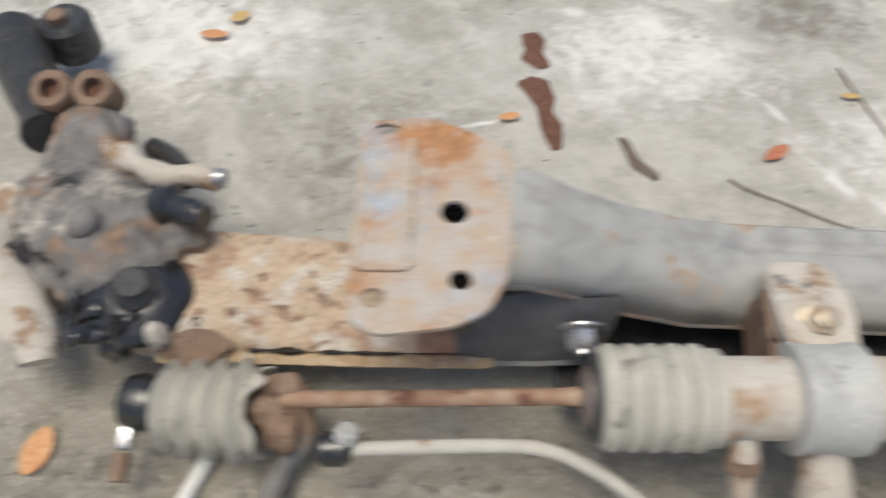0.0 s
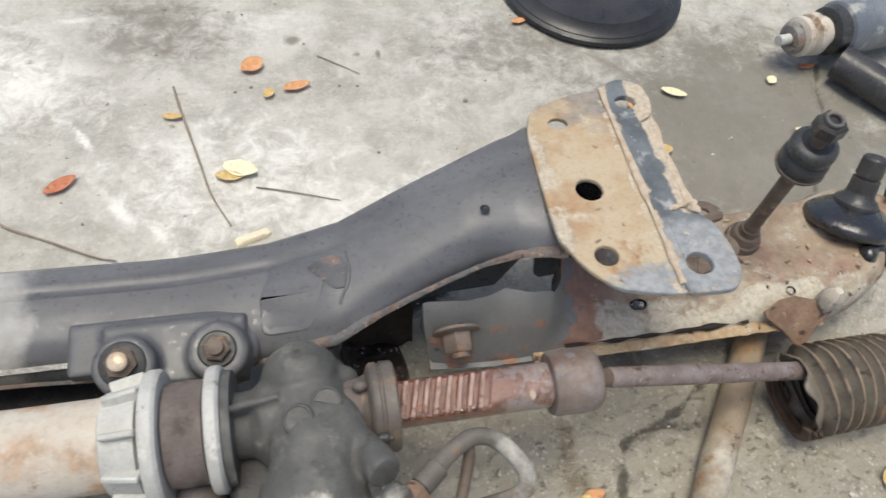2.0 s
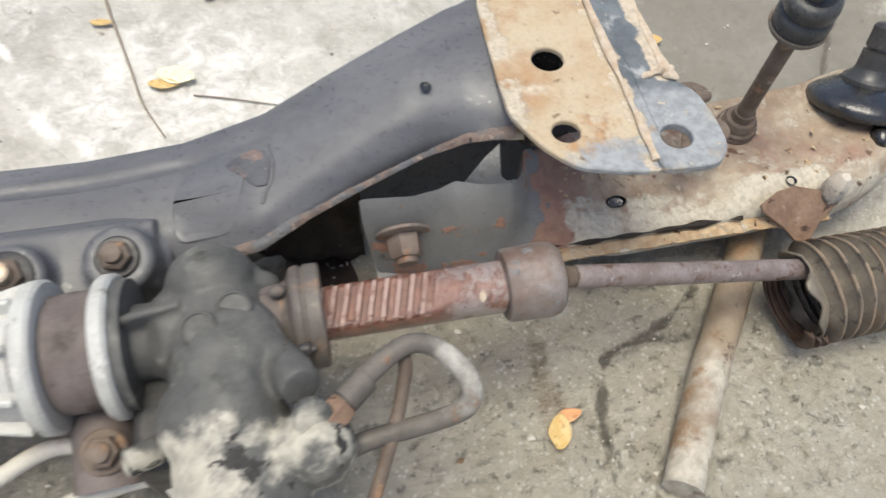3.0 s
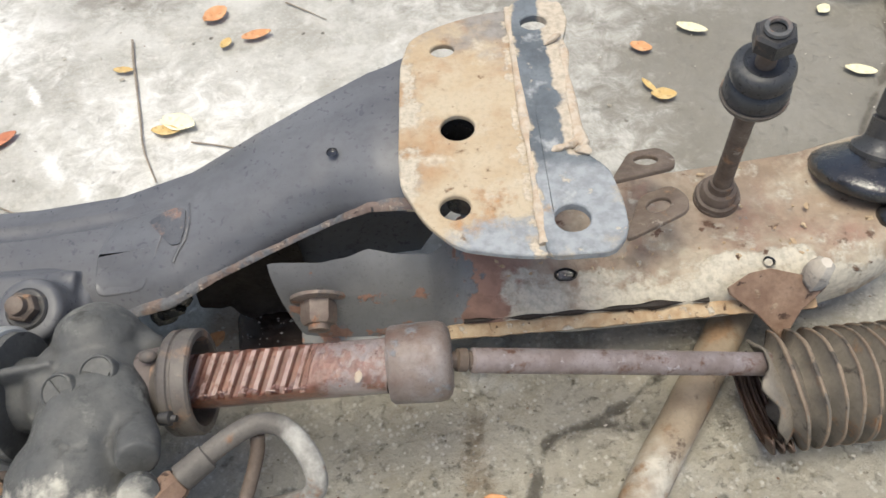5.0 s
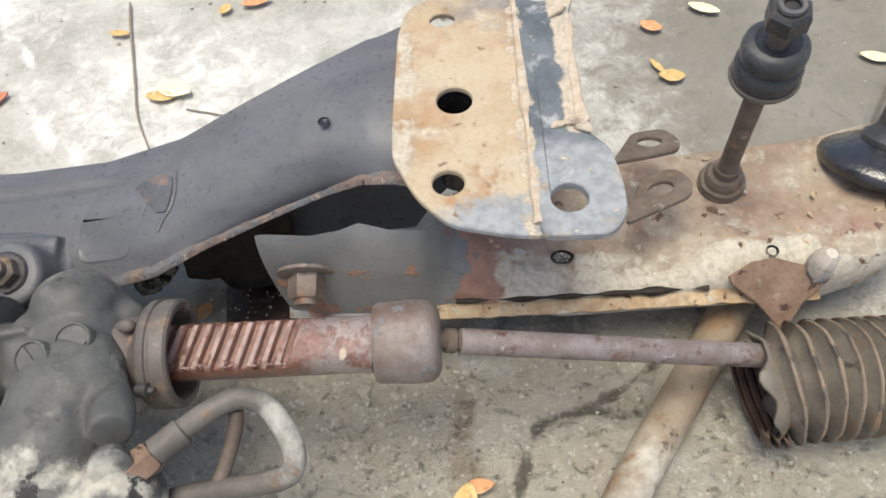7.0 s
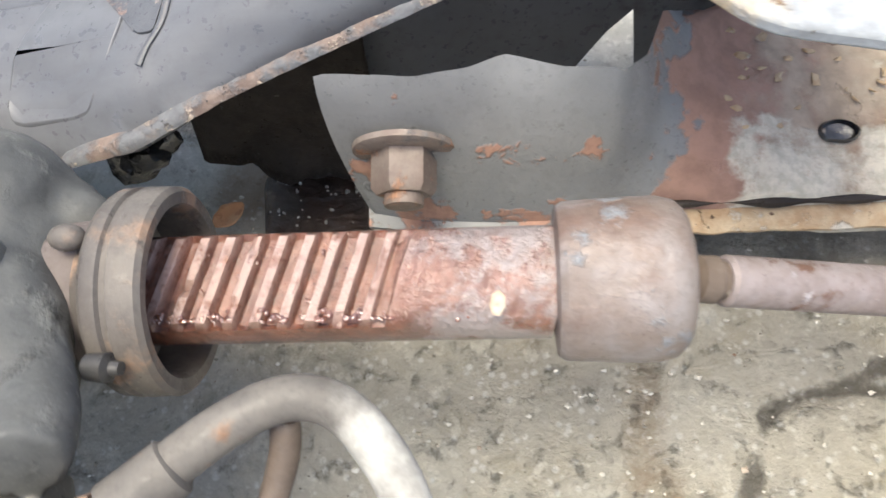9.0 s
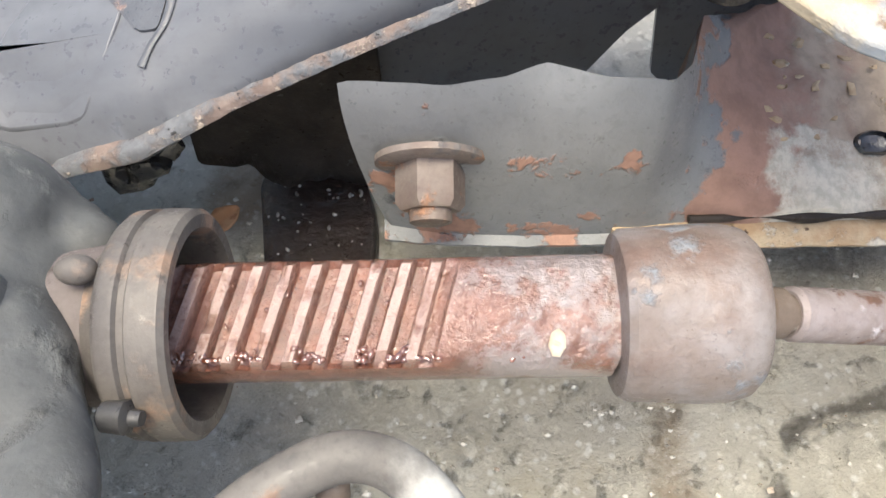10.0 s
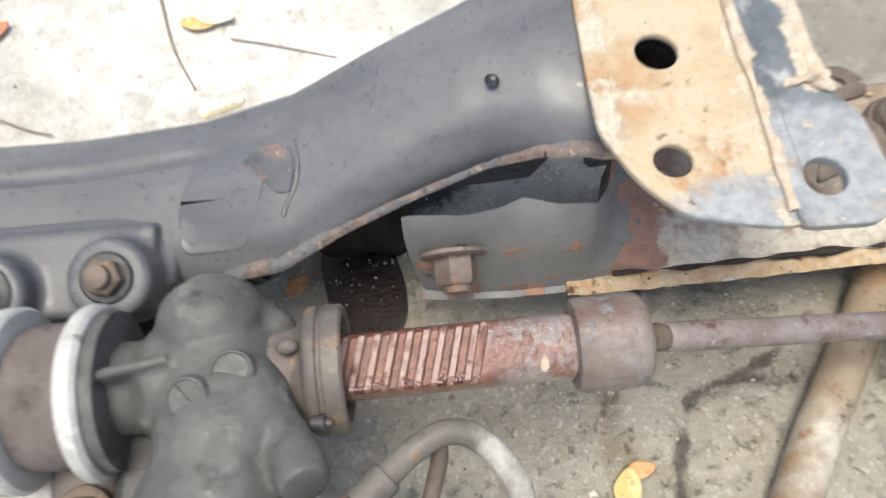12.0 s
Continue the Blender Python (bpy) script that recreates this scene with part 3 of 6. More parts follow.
def bolt(parent, base, axis, radius, height, head="rust", tip=None, washer=1.7, name="bolt", label="", washer_mat="", tip_mat=""):
    """A hexagon head on its washer, with the rod's end standing out of it."""
    b, d = Vector(base), Vector(axis).normalized()
    bm = bmesh.new()
    hexagon(bm, b, d, radius, height)
    made = part(name, bm, head, parent, label)
    if washer:
        bm = bmesh.new()
        lathe(bm, b - d * 0.002, b + d, [(0, radius * washer), (0.0016, radius * washer), (0.0024, radius * washer * 0.9)], 32)
        part("washer", bm, washer_mat or head, made)
    if tip:
        bm = bmesh.new()
        lathe(bm, b + d * height * 0.8, b + d * height * 3, [(0, radius * 0.62), (height * 0.2 + tip, radius * 0.6), (height * 0.2 + tip * 1.15, radius * 0.45)], 20)
        part("bolt_end", bm, tip_mat or head, made)
    return made


def fused(ob, size=0.0016, smooth=6, rough=0.0):
    """One casting out of overlapping solids."""
    m = ob.modifiers.new("cast", "REMESH")
    m.mode, m.voxel_size, m.use_smooth_shade = "VOXEL", size, True
    m = ob.modifiers.new("soften", "SMOOTH")
    m.factor, m.iterations = 0.5, smooth
    if rough:
        tex = bpy.data.textures.new("lumps", "CLOUDS")
        tex.noise_scale = 0.02
        m = ob.modifiers.new("lumps", "DISPLACE")
        m.texture, m.strength, m.mid_level, m.texture_coords = tex, rough, 0.5, "GLOBAL"
    return ob


# ---- ground ----
def dist(p, line):
    best = 9.0
    for (x0, y0), (x1, y1) in zip(line, line[1:]):
        dx, dy = x1 - x0, y1 - y0
        t = np.clip(((p[..., 0] - x0) * dx + (p[..., 1] - y0) * dy) / (dx * dx + dy * dy), 0, 1)
        best = np.minimum(best, np.hypot(p[..., 0] - x0 - t * dx, p[..., 1] - y0 - t * dy))
    return best


CRACKS = [[(0.717, 0.218), (0.691, 0.199), (0.673, 0.191), (0.657, 0.187), (0.644, 0.181), (0.641, 0.169), (0.634, 0.149), (0.629, 0.11)],
          [(0.673, 0.191), (0.688, 0.186), (0.701, 0.187)],
          [(0.84, 0.30), (0.90, 0.40), (0.935, 0.45), (0.95, 0.50), (0.965, 0.53)]]


def build_ground():
    """One sheet: a fine middle with dips and cracks, and a coarse rim out to the horizon."""
    step = 0.0036
    xs = np.concatenate([[-300, -20, -3, -1.0], np.arange(-0.62, 1.28, step), [1.6, 3, 20, 300]])
    ys = np.concatenate([[-300, -20, -3, -0.5], np.arange(-0.06, 0.86, step), [1.2, 3, 20, 300]])
    g = np.stack(np.meshgrid(xs, ys, indexing="ij"), -1)
    wig = np.array([[noise.noise(Vector((x * 55, y * 55, 0))) for y in ys] for x in xs])
    low = np.array([[noise.noise(Vector((x * 6, y * 6, 3))) for y in ys] for x in xs])
    d = np.minimum.reduce([dist(g, c) for c in CRACKS]) + 0.0026 * wig
    crack = np.clip(1.1 - d / 0.0052, 0, 1)
    z = -0.0034 * crack + 0.0010 * low + 0.0007 * wig - 0.0012
    wide = (np.abs(g[..., 0]) > 2) | (np.abs(g[..., 1]) > 2)
    z[wide] = -0.0012

    def blot(x, y, rx, ry, turn=0.0, hard=1.0):
        c, s = math.cos(turn), math.sin(turn)
        u, v = (g[..., 0] - x) * c + (g[..., 1] - y) * s, -(g[..., 0] - x) * s + (g[..., 1] - y) * c
        return np.clip(hard * (1.25 - np.sqrt((u / rx) ** 2 + (v / ry) ** 2)), 0, 1)

    bleached = np.maximum.reduce([
        0.55 * blot(0.20, 0.56, 0.19, 0.13), 0.5 * blot(0.40, 0.44, 0.18, 0.14), 0.55 * blot(0.50, 0.38, 0.14, 0.08, 0.4), 0.6 * blot(-0.26, 0.58, 0.22, 0.14),
        0.75 * blot(0.288, 0.488, 0.006, 0.026, 0.5), 0.7 * blot(0.320, 0.412, 0.010, 0.040, 0.55), 0.65 * blot(0.350, 0.385, 0.008, 0.018, 0.5),
        0.9 * blot(0.034, 0.472, 0.026, 0.003, 0.22), 0.6 * blot(-0.146, 0.474, 0.003, 0.026, -0.25), 0.5 * blot(0.70, 0.165, 0.03, 0.03), 0.5 * blot(0.62, 0.22, 0.03, 0.02),
        0.5 * blot(0.84, 0.14, 0.03, 0.04), 0.6 * blot(0.33, 0.62, 0.02, 0.01), 0.6 * blot(0.27, 0.64, 0.03, 0.008), 0.55 * blot(0.12, 0.62, 0.05, 0.012)])
    # grime spots, and wider darker areas, some under the rack and arm
    darkened = np.maximum.reduce([
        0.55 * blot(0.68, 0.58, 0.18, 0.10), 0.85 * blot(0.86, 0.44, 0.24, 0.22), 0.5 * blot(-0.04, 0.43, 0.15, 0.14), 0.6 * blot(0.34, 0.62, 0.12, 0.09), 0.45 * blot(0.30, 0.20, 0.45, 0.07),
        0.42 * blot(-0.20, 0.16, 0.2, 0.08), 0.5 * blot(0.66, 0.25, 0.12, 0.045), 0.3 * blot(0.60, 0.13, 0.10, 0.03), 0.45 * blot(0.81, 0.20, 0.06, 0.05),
        0.75 * blot(0.46, 0.60, 0.012, 0.01), 0.6 * blot(0.237, 0.586, 0.008, 0.004), 0.8 * blot(0.535, 0.575, 0.004, 0.009), 0.8 * blot(0.516, 0.577, 0.003, 0.007)])
    rusty = np.maximum.reduce([0.55 * blot(0.606, 0.17, 0.016, 0.05), 0.9 * blot(0.462, 0.272, 0.018, 0.022), 0.4 * blot(0.245, 0.39, 0.02, 0.012), 0.4 * blot(0.57, 0.20, 0.06, 0.03), 0.35 * blot(0.215, 0.45, 0.014, 0.02)])
    # oil stains; the large one also paints the shade under the beam
    oily_shaded = np.maximum.reduce([blot(0.485, 0.328, 0.075, 0.040, 0.0, 2.0), 0.5 * blot(0.40, 0.16, 0.05, 0.02)])

    nx, ny = len(xs), len(ys)
    co = np.concatenate([g, z[..., None]], -1).reshape(-1, 3)
    i = np.arange(nx * ny).reshape(nx, ny)
    quads = np.stack([i[:-1, :-1], i[1:, :-1], i[1:, 1:], i[:-1, 1:]], -1).reshape(-1, 4)
    me = bpy.data.meshes.new("ground")
    me.from_pydata(co.tolist(), [], quads.tolist())
    for name, f in (("bleached", bleached), ("darkened", darkened), ("rusty", rusty), ("oily_shaded", oily_shaded), ("cracked", 0.72 * crack)):
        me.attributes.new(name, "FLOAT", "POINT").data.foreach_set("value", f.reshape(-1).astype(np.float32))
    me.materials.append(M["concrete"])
    me.shade_smooth()
    return tagged(new("ground", me), "stained grey concrete yard, cracked and spotted with lime and oil", "ground", "", "structure")


build_ground()


# ---- crossmember ----
def lerp(table, x):
    return float(np.interp(x, [r[0] for r in table], [r[1] for r in table]))


TOP = [(0.03, 0.147), (0.06, 0.143), (0.08, 0.134), (0.11, 0.119), (0.145, 0.103), (0.18, 0.094), (0.25, 0.090), (0.38, 0.089), (0.43, 0.094), (0.473, 0.108), (0.508, 0.123), (0.541, 0.137), (0.57, 0.146), (0.60, 0.148)]
BACK = [(0.03, 0.306), (0.05, 0.302), (0.08, 0.297), (0.11, 0.298), (0.145, 0.301), (0.18, 0.303), (0.36, 0.301), (0.43, 0.302), (0.473, 0.303), (0.508, 0.311), (0.541, 0.317), (0.576, 0.326), (0.60, 0.338)]
FRONT = [(0.03, 0.234), (0.05, 0.236), (0.08, 0.241), (0.11, 0.243), (0.18, 0.244), (0.30, 0.240), (0.42, 0.232), (0.465, 0.229), (0.491, 0.2395), (0.52, 0.2485), (0.549, 0.254), (0.567, 0.249), (0.59, 0.242)]
LOW = [(0.03, 0.122), (0.05, 0.119), (0.08, 0.100), (0.11, 0.080), (0.15, 0.066), (0.20, 0.062), (0.40, 0.064), (0.45, 0.085), (0.465, 0.091), (0.491, 0.098), (0.52, 0.105), (0.549, 0.115), (0.567, 0.128), (0.59, 0.136)]


def beam_section(x):
    t, b, f, w = lerp(TOP, x), lerp(BACK, x), lerp(FRONT, x), lerp(LOW, x)
    mid = min(1.0, max(0.0, (x - 0.14) / 0.06)) * min(1.0, max(0.0, (0.49 - x) / 0.05))
    drop = 0.0022 * mid
    return [(x, b + 0.004, 0.030), (x, b + 0.003, t - 0.03), (x, b + 0.001, t - 0.006), (x, b - 0.004, t - 0.0008), (x, b - 0.014, t),
            (x, b - 0.017, t - drop), (x, b - 0.021, t - drop), (x, b - 0.024, t), (x, (b + f) / 2, t - 0.0005), (x, f + 0.016, t - 0.004),
            (x, f + 0.008, t - 0.009), (x, f + 0.004, t - 0.015 - 0.2 * (t - w - 0.02)), (x, f, w)]


def beam_z(x, y):
    """Height of the beam's skin over (x, y)."""
    sec = beam_section(min(0.592, max(0.034, x)))[2:]
    return float(np.interp(y, [p[1] for p in sec[::-1]], [p[2] for p in sec[::-1]]))


def build_crossmember():
    th = thing("crossmember", (0.31, 0.27, 0.0), "dark-painted pressed steel crossmember with rusty mounting plates", "car part")
    xs = np.linspace(0.034, 0.592, 150)
    bm = bmesh.new()
    rings(bm, [beam_section(x) for x in xs], False)
    ob = part("beam", bm, "beam", th, "blue-grey painted beam, dusty at one end")
    m = ob.modifiers.new("sheet", "SOLIDIFY")
    m.thickness, m.offset = 0.003, -1
    # rusted lower edge
    bm = bmesh.new()
    sec = []
    for k, x in enumerate(np.linspace(0.036, 0.588, 260)):
        f, w = lerp(FRONT, x), lerp(LOW, x)
        j = 0.0003 * noise.noise(Vector((x * 300, 0, 0)))
        h = 0.0028 + 0.0006 * noise.noise(Vector((x * 260, 3, 0))) + 0.0009 * noise.noise(Vector((x * 60, 8, 0)))
        if 0.14 < x < 0.44:
            h *= 0.6
        h *= 0.7
        sec.append([(x, f - 0.0012 - j, w - 0.0008), (x, f - 0.0004 - j, w + h * 0.55), (x, f + 0.0002 + 0.45 * h, w + h), (x, f + 0.0042, w + h * 0.9), (x, f + 0.003, w - 0.0012)])
    rings(bm, sec)
    part("edge_flange", bm, "edge", th, "ragged rusty lower edge", sharp=85)

    # mounting plates
    right = [(0.583, 0.262), (0.583, 0.243), (0.593, 0.222), (0.606, 0.208), (0.631, 0.202), (0.645, 0.201), (0.645, 0.353), (0.622, 0.350), (0.604, 0.344), (0.590, 0.336), (0.585, 0.318)]
    bm = bmesh.new()
    slab(bm, rounded(right, 0.006), 0.150, 0.0034, [(0.610, 0.274, 0.0078, 0.0078), (0.606, 0.326, 0.0058, 0.0046), (0.606, 0.229, 0.0066, 0.0064)])
    plate = part("mounting_plate", bm, "plate_tan", th, "tan and orange flaking rust plate with holes", True, 0.0008)
    bm = bmesh.new()
    lathe(bm, (0.610, 0.274, 0.1462), (0.610, 0.274, 0), [(0, 0.0096), (0.0002, 0.0082), (0.050, 0.0082), (0.051, 0.0002)], 32, 0, 0, False)
    part("sleeve", bm, "grease", plate, "dark sleeve under the hole")
    strip = [(0.6405, 0.353), (0.653, 0.359), (0.667, 0.353), (0.669, 0.338), (0.664, 0.322), (0.664, 0.250), (0.672, 0.242), (0.675, 0.224), (0.6745, 0.208), (0.667, 0.199), (0.6405, 0.1995)]
    bm = bmesh.new()
    slab(bm, rounded(strip, 0.005), 0.1525, 0.0045, [(0.652, 0.338, 0.0066, 0.0054), (0.653, 0.217, 0.0074, 0.0070)])
    part("edge_strip", bm, "plate_blue", th, "blue-grey bare steel strip with two holes", True, 0.0008)
    bm = bmesh.new()
    tube(bm, [(0.6404, y, 0.1512) for y in np.linspace(0.206, 0.352, 40)], 0.0021, 10, 3, 0.7, 0.6)
    part("weld_seam", bm, "weld", th)
    bm = bmesh.new()
    tube(bm, [(0.6635 + 0.0012 * math.sin(40 * y), y, 0.1522) for y in np.linspace(0.252, 0.324, 60)], 0.0017, 8, 3, 2.2, 0.5)
    part("scale_ridge", bm, "weld", th)
    bm = bmesh.new()  # peeled scale
    for x, y, r, s, a in ((0.6555, 0.2545, 0.0065, 0.0018, 14), (0.6625, 0.2515, 0.0045, 0.0022, -30), (0.6635, 0.2545, 0.0034, 0.0016, 40), (0.659, 0.3225, 0.005, 0.0016, 30)):
        ball(bm, (x, y, 0.1538), (r, s, 0.0016), (8, -12, a), 14, 8)
    for v in bm.verts:
        v.co += Vector((noise.noise(v.co * 400), noise.noise(v.co * 400 + Vector((3, 0, 0))), noise.noise(v.co * 300))) * 0.0012
    part("peeling_scale", bm, "weld", th, "pale curled flake of scale", kind="stuff")
    left = [(-0.043, 0.322), (-0.040, 0.333), (-0.006, 0.337), (0.026, 0.322), (0.040, 0.312), (0.042, 0.300), (0.037, 0.228), (0.026, 0.206), (0.008, 0.197), (-0.030, 0.192), (-0.045, 0.201), (-0.0445, 0.262)]
    bm = bmesh.new()
    slab(bm, rounded(left, 0.006), 0.146, 0.0036, [(0.009, 0.267, 0.0076, 0.0076), (0.012, 0.224, 0.0058, 0.0058), (-0.030, 0.327, 0.0066, 0.0044), (-0.032, 0.213, 0.0062, 0.0058)])
    plate = part("mounting_plate", bm, "plate_left", th, "greyed plate with orange rust and holes", True, 0.0008)
    for x, y in ((0.009, 0.267), (0.012, 0.224)):
        bm = bmesh.new()
        lathe(bm, (x, y, 0.1420), (x, y, 0), [(0, 0.0096), (0.0002, 0.0080), (0.040, 0.0080), (0.041, 0.0002)], 32, 0, 0, False)
        part("sleeve", bm, "grease", plate)
    for x in (-0.0150, -0.0425):
        bm = bmesh.new()
        tube(bm, [(x, y, 0.1482) for y in np.linspace(0.230, 0.317, 40)], 0.0019, 8, 3, 1.6, 0.6)
        part("weld_seam", bm, "weld", plate)
    bm = bmesh.new()
    slab(bm, rounded([(-0.0435, 0.318), (-0.016, 0.318), (-0.014, 0.228), (-0.042, 0.228)], 0.004), 0.1485, 0.0025)
    part("edge_strip", bm, "plate_left", th, "", True, 0.0008)

    # dip hole in the top: a shallow cup, black for the hole's shade
    bm = bmesh.new()
    zt = lerp(TOP, 0.552)
    lathe(bm, (0.5515, 0.2745, zt - 0.0045), (0.5515, 0.2745, 1), [(0.0034, 0.0001), (0.0038, 0.0021), (0.0046, 0.0024), (0.0042, 0.0028)], 20, 0.1, 0, False)
    part("drain_hole", bm, "grease", th)
    # pad with a welded triangle
    bm = bmesh.new()
    slab(bm, rounded([(0.424, 0.241), (0.452, 0.238), (0.461, 0.262), (0.461, 0.280), (0.434, 0.283), (0.424, 0.262)], 0.005), 0.0, 0.006, (), lambda x, y: beam_z(x, max(y, 0.247)) + 0.0007 - 0.6 * max(0, 0.247 - y))
    part("pad", bm, "beam", th, "", True, 0.0045)
    bm = bmesh.new()
    slab(bm, rounded([(0.452, 0.2735), (0.460, 0.2765), (0.4665, 0.277), (0.4725, 0.274), (0.4735, 0.264), (0.4715, 0.255), (0.4665, 0.2555), (0.459, 0.2645)], 0.0015), 0.0, 0.0016, (), lambda x, y: beam_z(x, y) + 0.0008)
    part("patch", bm, "patch", th, "small rusty triangular patch", True, 0.0005)
    for line, r in ((((0.4742, 0.277), (0.4750, 0.266), (0.4735, 0.257), (0.4700, 0.251), (0.468, 0.246)), 0.0007), (((0.4525, 0.273), (0.458, 0.266), (0.4655, 0.2565)), 0.0004)):
        bm = bmesh.new()
        tube(bm, [(x, y, beam_z(x, y) + 0.0007) for x, y in line], r, 8, 10, 1.3, 0.3)
        part("paint_crack", bm, "patch", th)
    # front bracket for the rack
    bm = bmesh.new()
    ax = Vector((0, -0.35, 0.94)).normalized()
    for c in (Vector((0.355, 0.224, 0.1015)), Vector((0.402, 0.226, 0.1025))):
        lathe(bm, c - ax * 0.030, c, [(0, 0.0175), (0.0285, 0.0160), (0.030, 0.0145)], 32)
    box(bm, (0.3785, 0.237, 0.0830), (0.075, 0.036, 0.017), (14, 0, 0))
    box(bm, (0.372, 0.246, 0.0810), (0.100, 0.030, 0.012), (10, 0, 0))
    fused(part("front_boss", bm, "beam", th), 0.0016, 8)
    bm = bmesh.new()  # added black sheet that gives the gap under the beam its shade
    slab(bm, rounded([(0.075, 0.205), (0.385, 0.205), (0.400, 0.240), (0.390, 0.296), (0.075, 0.296)], 0.01), 0.030, 0.003)
    part("shade_sheet", bm, "black_iron", th, "added black sheet giving the shade under the beam", True, 0.001)
    # solid black bar on the front face, its colour giving the slot's shade
    bm = bmesh.new()
    box(bm, (0.306, 0.2425, 0.074), (0.05, 0.003, 0.005), (20, 0, 0))
    part("slot", bm, "grease", th)
    # added hanging sheet: its colour gives oil and shade under the beam
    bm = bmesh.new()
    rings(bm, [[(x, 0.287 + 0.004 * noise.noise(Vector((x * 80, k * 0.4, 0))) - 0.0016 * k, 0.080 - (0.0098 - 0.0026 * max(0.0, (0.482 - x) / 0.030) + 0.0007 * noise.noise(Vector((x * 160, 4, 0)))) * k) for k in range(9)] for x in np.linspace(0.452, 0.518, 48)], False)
    m = part("oily_shade_web", bm, "soaked_dark", th, "added dark brown sheet for oil and shade under the beam").modifiers.new("sheet", "SOLIDIFY")
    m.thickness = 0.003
    # rear wall under the plates' ends
    for flip in (False, True):
        bm = bmesh.new()
        sec = []
        for x in np.linspace(0.50, 0.662, 40):
            xx = 0.619 - x if flip else x
            y = min(float(np.interp(x, (0.50, 0.56, 0.662), (0.312, 0.314, 0.322))), lerp(BACK, min(0.59, max(0.04, xx))) - 0.005)
            lo = float(np.interp(x, (0.50, 0.583, 0.599, 0.610, 0.6125, 0.662), (0.014, 0.012, 0.038, 0.050, 0.012, 0.012)))
            hi = min(0.1455 if not flip else 0.1415, lerp(TOP, min(0.59, max(0.04, xx))) - 0.006)
            sec.append([(xx, y - 0.012 * ((hi - z) / hi), z) for z in np.linspace(lo, hi, 8)] + [(xx, y + 0.003 - 0.012 * ((hi - z) / hi), z) for z in np.linspace(hi, lo, 8)])
        rings(bm, sec)
        part("rear_wall", bm, "wall_paint", th)
    # black lumps added where the lower edge ends dark and ragged
    bm = bmesh.new()
    for x, y, z, q in ((0.458, 0.239, 0.071, 0.006), (0.452, 0.241, 0.066, 0.008), (0.463, 0.244, 0.073, 0.005)):
        ball(bm, (x, y, z), (q, q * 0.8, q * 0.8), (0, 20, 30), 14, 8)
    for v in bm.verts:
        v.co += Vector((noise.noise(v.co * 200), noise.noise(v.co * 200 + Vector((5, 0, 0))), noise.noise(v.co * 200 + Vector((0, 5, 0))))) * 0.003
    part("bush", bm, "grease", th, "small ragged black lumps under the beam's edge")
    bolt(th, (0.355, 0.224, 0.1025), (0, -0.35, 0.94), 0.0082, 0.0055, "rust_dark", 0.0050, 1.45, label="dark hexagon bolt with a pale rubbed end", washer_mat="black_iron", tip_mat="bolt_pale")
    bolt(th, (0.402, 0.226, 0.1035), (0, -0.35, 0.94), 0.0072, 0.0060, "rust_dark", 0.004, 1.4, washer_mat="black_iron")
    return th


build_crossmember()


def build_puddle():
    bm = bmesh.new()
    line = rounded([(0.474, 0.232), (0.471, 0.255), (0.468, 0.276), (0.482, 0.284), (0.503, 0.284), (0.508, 0.274), (0.513, 0.256), (0.513, 0.238), (0.508, 0.228), (0.490, 0.226)], 0.01, 5)
    c = Vector((0.491, 0.256, 0))
    rows = []
    for s, h in ((1.0, -0.002), (0.97, 0.0032), (0.9, 0.0046), (0.78, 0.005), (0.64, 0.0052), (0.5, 0.0053), (0.36, 0.0053), (0.22, 0.0054), (0.1, 0.0054)):
        rows.append([c + (Vector((x, y, 0)) - c) * s + Vector((0, 0, h + (0.0014 * noise.noise(Vector((x * s * 320, y * s * 320, s * 9))) if s < 0.95 else 0))) for x, y in line])
    rings(bm, rows)
    puddle = part("oil_puddle", bm, "oil", None)
    tagged(puddle, "thick black glossy oil puddle on the concrete", "oil puddle")
    rng = random.Random(12)
    bm = bmesh.new()
    for k in range(150):  # bubbles, most along the far rim; pale colour gives their glints
        if k < 110:
            u = rng.random() ** 1.3
            x, y = 0.466 + 0.040 * u, 0.2795 + 0.002 * math.sin(9 * u) + rng.gauss(0, 0.0016 * (1.2 - u))
        else:
            x, y = rng.uniform(0.474, 0.509), rng.uniform(0.240, 0.277)
        q = rng.uniform(0.0003, 0.0010) if k < 110 else rng.uniform(0.0003, 0.0007)
        ball(bm, (x, y, 0.0058), (q * rng.uniform(1, 1.8), q, q), (0, 0, rng.uniform(0, 180)), 8, 5)
    part("froth_glints", bm, "froth_glints", puddle, "small bubbles, pale colour giving their glints", kind="stuff")


build_puddle()


# ---- control arms ----
ARM_FRONT = [(0.506, 0.2335), (0.53, 0.2300), (0.56, 0.2285), (0.60, 0.2290), (0.66, 0.2300), (0.72, 0.2320), (0.76, 0.2330), (0.79, 0.2330), (0.82, 0.240), (0.845, 0.252), (0.868, 0.276), (0.878, 0.30)]
ARM_BACK = [(0.508, 0.238), (0.515, 0.2425), (0.540, 0.2400), (0.552, 0.2415), (0.563, 0.2455), (0.577, 0.2415), (0.592, 0.2415), (0.600, 0.252), (0.607, 0.272), (0.63, 0.293), (0.66, 0.306), (0.70, 0.314), (0.74, 0.3165), (0.80, 0.320), (0.84, 0.328), (0.862, 0.325), (0.878, 0.305)]
ARM_TOP = [(0.506, 0.1005), (0.56, 0.1020), (0.59, 0.1000), (0.61, 0.088), (0.635, 0.070), (0.66, 0.060), (0.74, 0.0590), (0.80, 0.0615), (0.878, 0.066)]


